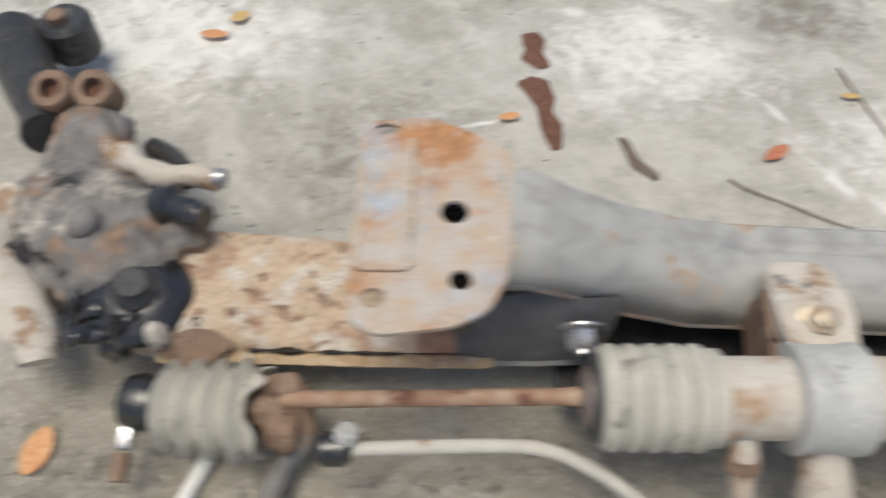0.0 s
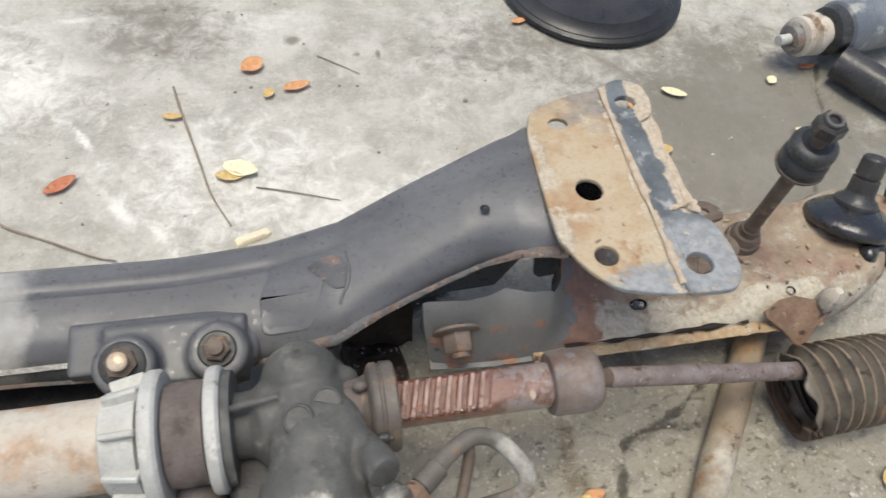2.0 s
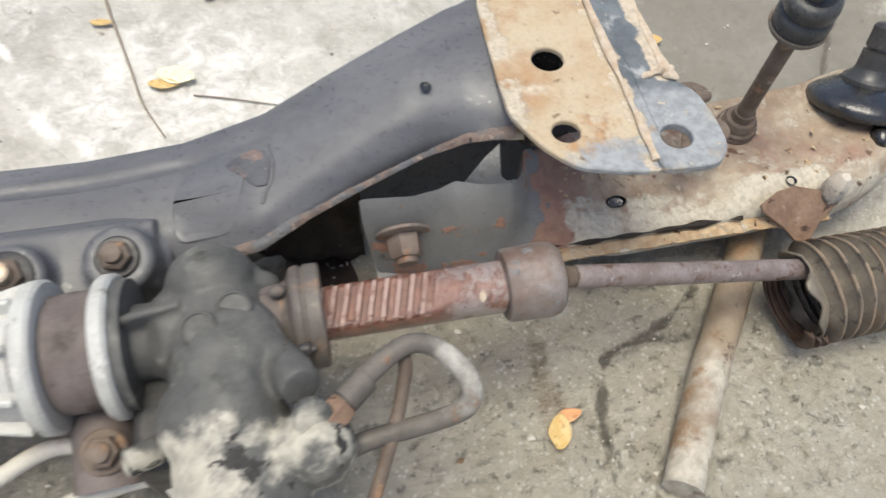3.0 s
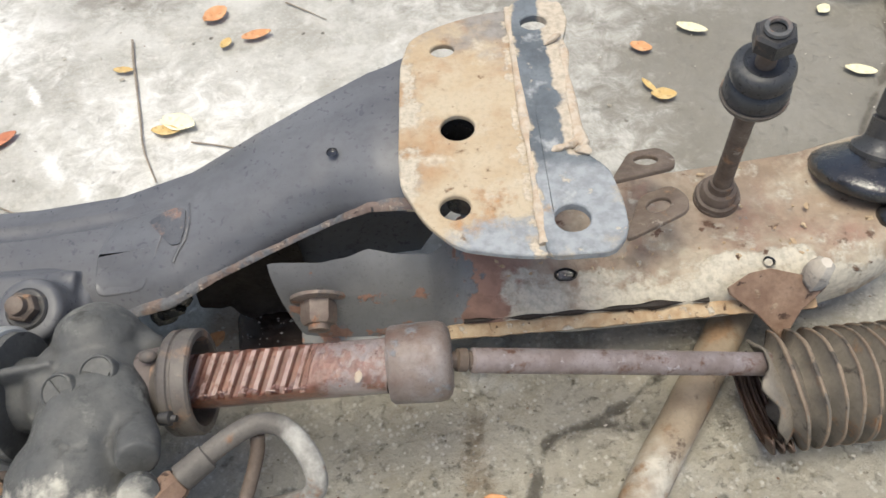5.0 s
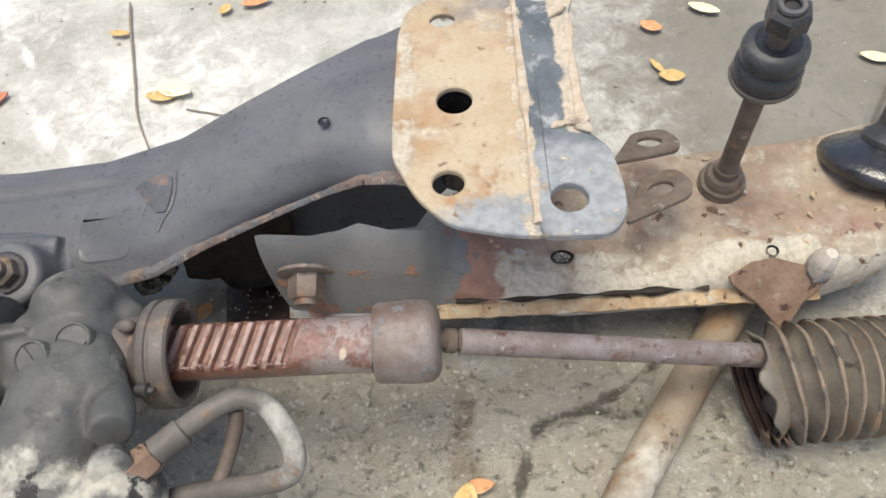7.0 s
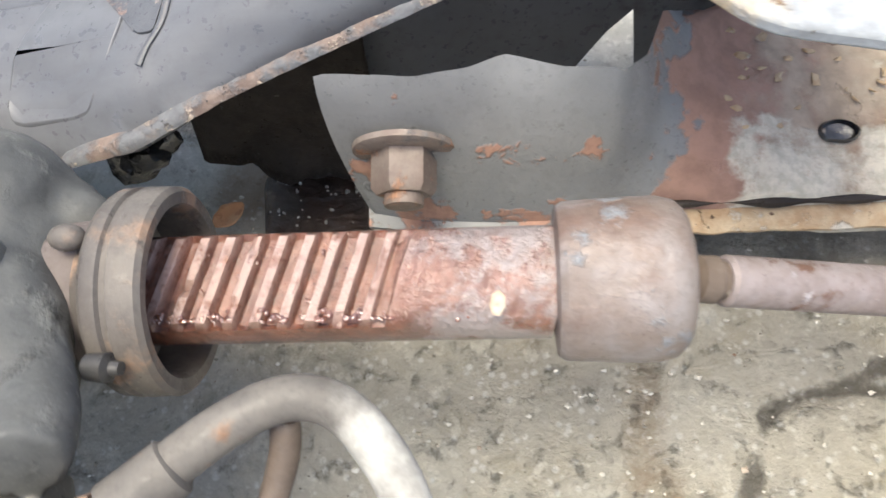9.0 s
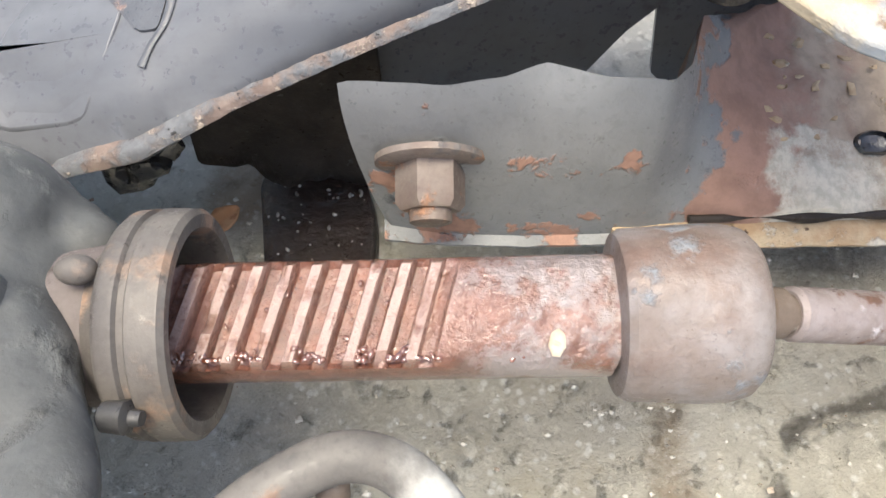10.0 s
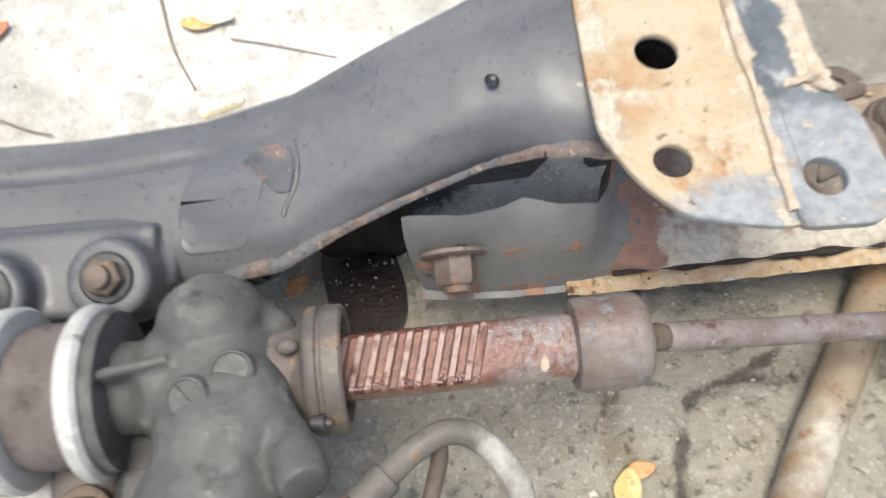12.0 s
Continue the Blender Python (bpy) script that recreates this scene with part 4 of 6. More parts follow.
def build_arm(mirror):
    """A pressed control arm with its lip, bolt, tabs, ball joint; mirror turns it to the other side."""
    fx = (lambda x: 0.619 - x) if mirror else (lambda x: x)
    mat = "arm_left" if mirror else "arm"
    th = thing("control_arm", (fx(0.70), 0.27, 0.0), "pressed steel control arm, part black paint, part flaking tan rust", "car part", "control arms")
    sec = []
    for x in np.linspace(0.514, 0.878, 150):
        f, b, t = lerp(ARM_FRONT, x), lerp(ARM_BACK, x), lerp(ARM_TOP, x)
        n1 = 0.0012 * noise.noise(Vector((x * 70, 1, 0)))
        k = float(np.interp(x, (0.60, 0.64, 0.70, 0.745), (0, 1, 1, 0)))
        row = [(0.0, -0.030), (0.001, -0.012 + n1), (0.006, -0.006 - 0.005 * k + n1), (0.012, -0.0015 - 0.008 * k), (0.02, -0.0085 * k), (0.35, -0.004 + 0.002 * k), (0.7, -0.003), (0.93, 0.0), (0.985, -0.004), (1.0, -0.012), (1.001, -0.035)]
        pts = []
        for u, dz in row:
            y = f + u if u < 0.03 else f + 0.02 + (u - 0.0) * (b - f - 0.02)
            steep = 1.0 - min(1.0, max(0.0, (x - 0.585) / 0.06))
            steep = steep * steep * (3 - 2 * steep)
            v = len(pts) / (len(row) - 1)
            y1 = f - 0.001 + (b - f + 0.001) * float(np.interp(v, (0, 0.2, 0.5, 0.75, 0.9, 1), (0, 0.06, 0.36, 0.72, 1.0, 1.06)))
            z1 = float(np.interp(v, (0, 0.2, 0.5, 0.75, 0.9, 1), (0.040, 0.052, 0.078, 0.095, 0.1015, 0.075))) + (t - 0.1015)
            y = y + (y1 - y) * steep
            dz = dz + (z1 - t - dz) * steep
            end = max(0.0, 1 - (x - 0.514) / 0.03)
            pts.append((fx(x + end * (0.011 * (1 - v) ** 2 - 0.001 * math.sin(math.pi * v))), y, max(0.016, t + dz + 0.0006 * noise.noise(Vector((x * 120, y * 120, 0))))))
        sec.append(pts)
    bm = bmesh.new()
    rows = rings(bm, sec, False)
    bm.faces.new(rows[0]), bm.faces.new(rows[-1][::-1])
    body = part("arm_body", bm, mat, th, sharp=75)
    # lip along the lower front edge
    bm = bmesh.new()
    sec = []
    for x in np.linspace(0.585, 0.792, 120):
        f, t = lerp(ARM_FRONT, x), lerp(ARM_TOP, x)
        j = 0.0012 * noise.noise(Vector((x * 110, 0, 0)))
        z = 0.0455 - 0.028 * (x - 0.63)
        sec.append([(fx(x), f - 0.006 + j, z - 0.0012), (fx(x), f - 0.0065 + j, z + 0.0008), (fx(x), f - 0.002, z + 0.0026 + j), (fx(x), f + 0.004, z + 0.002), (fx(x), f + 0.004, z - 0.002)])
    rings(bm, sec)
    part("lip", bm, "lip", th, "tan scaled lip along the lower edge")
    bm = bmesh.new()
    sec = []
    for x in np.linspace(0.52, 0.60, 50):
        f = lerp(ARM_FRONT, x)
        j = 0.0007 * noise.noise(Vector((x * 110, 0, 0)))
        z = 0.0440 + 0.012 * (0.6 - x)
        sec.append([(fx(x), f - 0.0030 + j, z - 0.0012), (fx(x), f - 0.0034 + j, z + 0.0008), (fx(x), f + 0.004, z + 0.0034), (fx(x), f + 0.004, z - 0.002)])
    rings(bm, sec)
    part("inner_lip", bm, mat, th)
    # long dark slot above the lip, hole and small dents
    bm = bmesh.new()
    tube(bm, [(fx(x), lerp(ARM_FRONT, x) + 0.0006, 0.0508 - 0.028 * (x - 0.63)) for x in np.linspace(0.606, 0.735, 90)], 0.0012, 8, 2, 2.2)
    part("seam_gap", bm, "soaked_dark", th)
    bm = bmesh.new()
    d = Vector((0, -0.25, 0.97))
    base = Vector((fx(0.662), 0.2520, lerp(ARM_TOP, 0.662) - 0.0058))
    lathe(bm, base - d * 0.004, base + d, [(0.0024, 0.0002), (0.0028, 0.0026), (0.0046, 0.0032), (0.0034, 0.0038)], 24, 0.10, 0, False)
    for v in bm.verts:
        v.co.x += 0.7 * (v.co.x - base.x)
    part("drain_hole", bm, "grease", body, "wet black slot")
    bm = bmesh.new()
    lathe(bm, (fx(0.767), 0.246, lerp(ARM_TOP, 0.767) - 0.004), (fx(0.767), 0.246, 1), [(0, 0.0002), (0.0036, 0.0026), (0.0043, 0.0032)], 16, 0, 0, False)
    part("small_hole", bm, "grease", body)
    # bush bolt on the front wall
    bolt(th, (fx(0.5345), 0.2335, 0.0770), (0, -0.96, -0.28), 0.0090, 0.0120, "steel" if mirror else "bolt_worn", 0.0030, 1.58, label="bright hexagon bolt" if mirror else "rusty hexagon bolt with its flange")
    # two tabs with holes
    for (x, y, z, turn, m) in ((0.7077, 0.2946, 0.0925, (-20, 6, 14), "rust_dark"), (0.7093, 0.2680, 0.0880, (-16, -6, 20), "rust_dark"))[:0 if mirror else 2]:
        bm = bmesh.new()
        slab(bm, rounded([(-0.027, -0.013), (0.010, -0.0125), (0.0155, -0.003), (0.0135, 0.010), (-0.004, 0.0115)], 0.005), 0.0, 0.0028, [(0.0, 0.0, 0.0064, 0.0052)])
        bm.transform(pose(x, y, z, *turn))
        part("tab", bm, m, th, "bent rusty tab with a hole", True, 0.0006)
    bm = bmesh.new()  # folded flap at the front edge
    rings(bm, [[(fx(x), y, z), (fx(x2), y2, z2), (fx(x2 + 0.001), y2 - 0.0015, z2 + 0.0006), (fx(x + 0.0008), y - 0.0004, z + 0.0018)] for x, y, z, x2, y2, z2 in
               ((0.742, 0.2335, 0.0575, 0.7435, 0.2320, 0.054), (0.754, 0.2395, 0.0600, 0.758, 0.2250, 0.044), (0.765, 0.2410, 0.0606, 0.7710, 0.2140, 0.033), (0.777, 0.2370, 0.0600, 0.7795, 0.2240, 0.046), (0.792, 0.2325, 0.0590, 0.7915, 0.2310, 0.056))])
    part("flap", bm, "rust", th, "folded brown flap", True, 0.0006)
    bm = bmesh.new()
    rnd = random.Random(5)
    for k in range(80):
        x = rnd.uniform(0.625, 0.83)
        y = lerp(ARM_FRONT, x) + 0.016 + abs(rnd.gauss(0, 0.026))
        q = 0.0008 + 0.0019 * rnd.random() ** 2
        kk = float(np.interp(x, (0.60, 0.64, 0.70, 0.745), (0, 1, 1, 0)))
        z = lerp(ARM_TOP, x) - 0.0004 - 0.0085 * kk * max(0, 1 - (y - lerp(ARM_FRONT, x) - 0.02) / 0.02)
        ball(bm, (fx(x), min(y, 0.31), z), (q, q * rnd.uniform(0.3, 0.7), 0.0004), (rnd.uniform(-12, 12), rnd.uniform(-12, 12), rnd.uniform(0, 180)), 7, 5)
    for v in bm.verts:
        v.co += Vector((noise.noise(v.co * 700), noise.noise(v.co * 700 + Vector((5, 0, 0))), 0.3 * noise.noise(v.co * 500))) * 0.0012
    part("scale", bm, "lip", th, "loose pale flakes of scale", kind="stuff")
    bm = bmesh.new()
    lathe(bm, (fx(0.786), 0.2345, 0.058), (fx(0.787), 0.231, 0.09), [(0, 0.0064), (0.006, 0.0070), (0.0150, 0.0058), (0.0190, 0.0028)], 7, 0.3)
    part("stud", bm, "cast_pale", th, "short pale stud")
    # ball joint
    c = Vector((fx(0.839), 0.299, 0.060))
    d = Vector((0.005 if not mirror else -0.005, 0.013, 0.030)).normalized()
    if mirror:
        c, d = Vector((-0.186, 0.262, 0.060)), Vector((0.1, -0.1, 1)).normalized()
    joint = thing("ball_joint", c, "black greasy ball joint with rubber boot on the arm's end", "car part", "ball joints")
    bm = bmesh.new()
    lathe(bm, c - d * 0.006, c + d, [(0, 0.028), (0.003, 0.0325), (0.007, 0.0335), (0.010, 0.0322), (0.013, 0.0275), (0.0155, 0.0215), (0.0185, 0.0165), (0.0185, 0.0150)], 44, 0.01)
    part("dust_boot", bm, "grease", joint, "shiny black rubber boot")
    bm = bmesh.new()
    lathe(bm, c + d * 0.012, c + d, [(0, 0.0150), (0.003, 0.0150), (0.007, 0.0105), (0.011, 0.0095)], 36, 0.03)
    part("collar", bm, "rubber", joint)
    if mirror:
        return th
    bm = bmesh.new()
    lathe(bm, c + d * 0.020, c + d, [(0, 0.0098), (0.012, 0.0094), (0.0125, 0.0076), (0.0145, 0.0076), (0.0148, 0.0090), (0.027, 0.0086), (0.0285, 0.0072)], 32)
    part("stud", bm, "black_iron", joint, "dark steel stud")
    bm = bmesh.new()
    for k in range(9):
        a = 0.6 * k
        ball(bm, (c.x + 0.006 + 0.010 * math.cos(a * 2), c.y - 0.030 + 0.004 * math.sin(a * 3), 0.056 + 0.006 * math.sin(a)), (0.007, 0.006, 0.006), (0, 0, 40 * k), 10, 6)
    fused(part("grease_lump", bm, "grease", joint, "lump of black grease"), 0.0014, 3, 0.006)
    return th


build_arm(False)
build_arm(True)


def build_link():
    c = Vector((0.7520, 0.2920, 0.056))
    th = thing("stabilizer_link", c, "rusty upright stabilizer link with black rubber bush on the arm", "car part")
    lean = Vector((-0.010, -0.0165, 0.134)).normalized()

    def at(h):
        return c + lean * h

    up = at(1)

    bm = bmesh.new()
    lathe(bm, c, up, [(0, 0.0118), (0.004, 0.0122), (0.0065, 0.0118), (0.007, 0.0100), (0.0105, 0.0100), (0.013, 0.0088), (0.0135, 0.0066), (0.019, 0.0064)], 36, 0.03)
    part("foot", bm, "rust_dark", th, "brown round foot")
    bm = bmesh.new()
    lathe(bm, at(0.0), up, [(0.0, 0.0124), (0.0032, 0.0126), (0.0036, 0.0124)], 36)
    part("foot_washer", bm, "rust_dark", th)
    bm = bmesh.new()
    lathe(bm, at(0.017), up, [(0, 0.0050), (0.03, 0.0048), (0.06, 0.0049), (0.079, 0.0049)], 24, 0.02)
    part("shank", bm, "rust_dark", th, "brown round shank")
    bm = bmesh.new()
    lathe(bm, at(0.090), up, [(0, 0.0100), (0.0012, 0.0142), (0.0036, 0.0154), (0.0046, 0.0152), (0.0044, 0.0130)], 40)
    part("lower_washer", bm, "collar", th, "brown dished washer")
    bm = bmesh.new()
    lathe(bm, at(0.0935), up, [(0, 0.0134), (0.003, 0.0144), (0.008, 0.0144), (0.0100, 0.0132), (0.0110, 0.0121), (0.0124, 0.0121), (0.0134, 0.0135), (0.017, 0.0139), (0.0200, 0.0134), (0.0218, 0.0118), (0.0224, 0.0094), (0.0209, 0.0080), (0.0206, 0.0062)], 44, 0.008)
    part("rubber_bush", bm, "rubber", th, "black rubber bush in two rings")
    bm = bmesh.new()
    lathe(bm, at(0.114), up, [(0, 0.0044), (0.014, 0.0044)], 24)
    part("sleeve", bm, "rust_dark", th)
    bm = bmesh.new()
    hexagon(bm, at(0.126), lean, 0.0092, 0.0085)
    nut = part("nut", bm, "black_iron", th, "dark hexagon nut")
    bm = bmesh.new()
    lathe(bm, at(0.1352), up, [(0, 0.0056), (0.0016, 0.0054), (0.0018, 0.0038), (0.0004, 0.0034)], 24, 0, 0, False)
    part("rod_end", bm, "bolt_worn", nut)


build_link()


# ---- steering rack ----
AXIS_A, AXIS_B = Vector((0.085, 0.1845, 0.0925)), Vector((0.600, 0.1838, 0.1005))


def on_axis(x):
    t = (x - AXIS_A.x) / (AXIS_B.x - AXIS_A.x)
    return AXIS_A.lerp(AXIS_B, t)


def build_rack():
    th = thing("steering_rack", (0.33, 0.186, 0.0), "limed power steering rack with grimy valve body and exposed toothed bar", "car part")
    def turned(name, x0, profile, mat, label="", seg=48, wobble=0.0, ragged=0.0, caps=True):
        bm = bmesh.new()
        lathe(bm, on_axis(x0), on_axis(x0 + 1), profile, seg, wobble, ragged, caps)
        return part(name, bm, mat, th, label)
    tubep = turned("rack_tube", 0.148, [(0, 0.0205), (0.002, 0.0222), (0.206, 0.0226), (0.214, 0.0226)], "tube", "limed tube with brown stains", 56, 0.006)
    # bellows over the tube's end
    prof = [(0.0, 0.020), (0.002, 0.0262)]
    for k in range(5):
        s = 0.004 + 0.0112 * k
        prof += [(s, 0.0272), (s + 0.0035, 0.0290), (s + 0.0068, 0.0284), (s + 0.0092, 0.0250)]
    prof += [(0.0605, 0.0262), (0.0645, 0.0264), (0.0660, 0.0234)]
    turned("bellows", 0.084, prof, "boot_pale", "dusty grey concertina bellows", 56, 0.012)
    turned("end_cap", 0.0775, [(0, 0.0128), (0.002, 0.0165), (0.008, 0.0172), (0.010, 0.015)], "rod", "brown steel end cap", 40)
    turned("bellows_mouth", 0.0815, [(0, 0.0235), (0.003, 0.0246), (0.004, 0.02)], "rubber", "", 40)
    # strap clamp
    turned("clamp", 0.1855, [(0, 0.0235), (0.001, 0.0296), (0.004, 0.0304), (0.0065, 0.0288), (0.028, 0.0288), (0.032, 0.0304), (0.0365, 0.0300), (0.0375, 0.0235)], "alloy_pale", "pale oxidised clamp", 56, 0.01)
    bm = bmesh.new()
    slab(bm, rounded([(0.190, 0.199), (0.222, 0.199), (0.229, 0.226), (0.228, 0.256), (0.222, 0.266), (0.194, 0.266), (0.187, 0.254), (0.186, 0.226)], 0.008), 0.0, 0.009, (), lambda x, y: 0.1105 - 0.24 * max(0.0, y - 0.232) + 0.0)
    part("clamp_ear", bm, "cast_pale", th, "pale rusty ear of the clamp", True, 0.003)
    bm = bmesh.new()
    box(bm, (0.2295, 0.228, 0.083), (0.004, 0.044, 0.040), (12, 0, 4))
    part("ear_web", bm, "cast_pale", th, "", True, 0.0015)
    bm = bmesh.new()
    box(bm, (0.1855, 0.228, 0.083), (0.004, 0.044, 0.040), (12, 0, -4))
    part("ear_web", bm, "rust", th, "", True, 0.0015)
    bolt(th, (0.208, 0.222, 0.1100), (0, -0.3, 0.95), 0.0086, 0.0065, "bolt_pale", 0.003, 1.45, label="pale hexagon bolt")
    bm = bmesh.new()
    tube(bm, [(0.208, 0.168, 0.075), (0.210, 0.150, 0.063), (0.211, 0.138, 0.050)], (0.014, 0.0165), 20, 6, 0.2)
    part("lower_ear", bm, "cast_pale", th, "pale rusty lower ear")
    # pipe stubs that leave the tube
    for x, y1, z1, r in ((0.164, 0.146, 0.062, 0.0068), (0.311, 0.150, 0.062, 0.0050)):
        c = on_axis(x)
        bm = bmesh.new()
        tube(bm, [c + Vector((0, -0.014, -0.006)), (x, 0.162, 0.079), (x + 0.001, y1, z1), (x + 0.006, y1 - 0.018, z1 - 0.02)], r, 16, 6, 0.12)
        stub = part("pipe_stub", bm, "tube", th, "rust-stained pipe stub")
        bm = bmesh.new()
        hexagon(bm, (x, 0.1585, 0.0755), (0.02, -0.6, -0.75), r * 1.45, 0.008)
        part("union_nut", bm, "rust", stub)
    bm = bmesh.new()
    box(bm, (0.256, 0.1615, 0.0900), (0.036, 0.0050, 0.0060), (30, 2, 1))
    part("pale_strip", bm, "white", th, "pale strip stuck along the tube", True, 0.0012)
    # cast flange end with ribs
    cone = turned("flange_cone", 0.3500, [(0, 0.0226), (0.001, 0.0246), (0.005, 0.0250), (0.017, 0.0270), (0.018, 0.0226)], "alloy_pale", "pale cast cone", 48, 0.01)
    for k in range(9):
        q = 2 * math.pi * k / 9 + 0.3
        c = on_axis(0.3605)
        bm = bmesh.new()
        box(bm, (0, 0, 0), (0.017, 0.0034, 0.008), (0, 0, 0))
        bm.transform(Matrix.Translation(c) @ Matrix.Rotation(q, 4, "X") @ Matrix.Translation((0, 0, 0.0272)) @ Matrix.Rotation(-0.22, 4, "Y"))
        part("rib", bm, "alloy_pale", cone, "", True, 0.001)
    turned("flange", 0.3690, [(0, 0.0232), (0.0008, 0.0322), (0.0022, 0.0332), (0.0068, 0.0332), (0.0085, 0.0318), (0.0088, 0.024)], "alloy_pale", "pale cast flange", 64, 0.012)
    turned("rubber_strap", 0.3778, [(0, 0.0236), (0.001, 0.0256), (0.010, 0.0262), (0.019, 0.0256), (0.0200, 0.0236)], "strap", "brown rubber mounting band", 56, 0.006)
    turned("flange", 0.3978, [(0, 0.024), (0.0008, 0.0306), (0.0022, 0.0316), (0.0062, 0.0316), (0.0078, 0.0300), (0.0082, 0.024)], "alloy_pale", "pale cast flange", 64, 0.012)
    turned("flange_backing", 0.4056, [(0, 0.0200), (0.0005, 0.0288), (0.0045, 0.0284), (0.0052, 0.0170)], "alloy", "grimy ring behind the flange", 56, 0.01)
    bm = bmesh.new()
    tube(bm, [(0.388, 0.168, 0.070), (0.389, 0.152, 0.066), (0.3895, 0.136, 0.060)], (0.0125, 0.0155), 18, 6, 0.12)
    part("mount_foot", bm, "strap", th, "dark brown mounting foot")
    bolt(th, (0.3915, 0.1450, 0.0800), (0.05, -0.35, 0.93), 0.0072, 0.006, "rust_dark", 0.003, 1.4)
    bm = bmesh.new()
    box(bm, (0.418, 0.158, 0.060), (0.026, 0.055, 0.06), (0, 0, 0))
    part("mount_bracket", bm, "black_iron", th, "black bracket", True, 0.004)

    # valve body, one casting
    bm = bmesh.new()
    lathe(bm, on_axis(0.404), on_axis(1), [(0, 0.0170), (0.014, 0.0165), (0.020, 0.0215), (0.042, 0.0222), (0.052, 0.0188)], 36)
    ball(bm, (0.4435, 0.2020, 0.1045), (0.0205, 0.0185, 0.0235))
    lathe(bm, (0.4440, 0.2060, 0.096), (0.4490, 0.135, 0.110), [(0, 0.0225), (0.025, 0.0235), (0.055, 0.0225), (0.066, 0.0205)], 36)
    ball(bm, (0.4510, 0.165, 0.1120), (0.0225, 0.026, 0.017))
    ball(bm, (0.4450, 0.140, 0.1090), (0.0250, 0.024, 0.019))
    lathe(bm, (0.4470, 0.142, 0.100), (0.4520, 0.095, 0.096), [(0, 0.0235), (0.030, 0.0260), (0.046, 0.0250)], 36)
    lathe(bm, (0.4670, 0.165, 0.112), (0.4790, 0.137, 0.126), [(0, 0.0080), (0.022, 0.0088), (0.030, 0.0084)], 24)
    ball(bm, (0.4790, 0.121, 0.1080), (0.0170, 0.016, 0.018))
    box(bm, (0.4190, 0.1840, 0.1180), (0.028, 0.0038, 0.012), (0, 0, 8))
    lathe(bm, (0.418, 0.136, 0.096), (0.410, 0.132, 0.100), [(0, 0.0062), (0.014, 0.0062)], 16)
    ball(bm, (0.4630, 0.199, 0.1030), (0.0100, 0.008, 0.009))
    valve = fused(part("valve_body", bm, "alloy", th, "grimy grey cast valve body"), 0.0014, 4, 0.003)
    for c, d in (((0.4412, 0.1705, 0.1265), (-0.12, -0.30, 0.95)), ((0.4548, 0.1785, 0.1250), (0.05, -0.22, 0.97))):
        c, d = Vector(c), Vector(d).normalized()
        bm = bmesh.new()
        lathe(bm, c - d * 0.006, c + d, [(0, 0.0078), (0.0062, 0.0078), (0.0076, 0.0070), (0.0078, 0.0064), (0.0070, 0.0060), (0.0070, 0.0001)], 28)
        screw = part("screw_plug", bm, "alloy", th, "round slotted plug")
        bm = bmesh.new()
        u = d.cross(Vector((1, 0.55, 0))).normalized()
        box(bm, (0, 0, 0), (0.0112, 0.0015, 0.0010))
        bm.transform(Matrix.Translation(c + d * 0.0014) @ Matrix((basis(d)[1].lerp(basis(d)[2], 0.35).normalized(), d.cross(basis(d)[1].lerp(basis(d)[2], 0.35).normalized()), d)).transposed().to_4x4())
        part("slot", bm, "alloy", screw)
    bm = bmesh.new()
    lathe(bm, (0.4795, 0.1290, 0.1235), (0.4900, 0.112, 0.140), [(0, 0.0075), (0.005, 0.0075), (0.0056, 0.0060)], 20)
    part("plug", bm, "alloy", th)
    # neck, collar
    turned("neck", 0.4500, [(0, 0.0165), (0.026, 0.0165)], "strap", "brown neck", 40)
    turned("collar", 0.4722, [(0.0, 0.0165), (0.0032, 0.0180), (0.0048, 0.0222), (0.0062, 0.0232), (0.0090, 0.0234), (0.0096, 0.0226), (0.0108, 0.0226), (0.0114, 0.0235), (0.0170, 0.0233), (0.0180, 0.0222), (0.0178, 0.0196), (0.0164, 0.0188), (0.0060, 0.0180), (0.0055, 0.0100)], "collar", "brown collar with an open mouth", 64, 0.004, 0, False)
    turned("bore", 0.4775, [(0.0, 0.0186), (0.0004, 0.004)], "grease", "", 40, 0, 0, False)
    c = on_axis(0.4802)
    bm = bmesh.new()
    lathe(bm, c + Vector((-0.006, -0.0215, 0.012)), c + Vector((0.02, -0.0235, 0.014)), [(0.003, 0.0016), (0.0042, 0.0030), (0.0085, 0.0032), (0.0092, 0.0016), (0.0112, 0.0014)], 14, 0.25)
    part("clip_screw", bm, "black_iron", th, "greasy clip screw")
    bm = bmesh.new()
    ball(bm, c + Vector((-0.0085, 0.0035, 0.0200)), (0.0040, 0.0030, 0.0026), (0, 0, 0), 16, 10)
    part("lug", bm, "collar", th)

    # toothed bar
    tilt = radians(8)
    n_up, n_side = Vector((0, -math.sin(tilt), math.cos(tilt))), Vector((0, math.cos(tilt), math.sin(tilt)))
    r, h = 0.0122, 0.0077
    half = math.sqrt(r * r - h * h)
    xs = np.arange(0.4732, 0.5740, 0.00022)
    nv = 10
    a0 = math.atan2(h, half)
    co, land = [], []
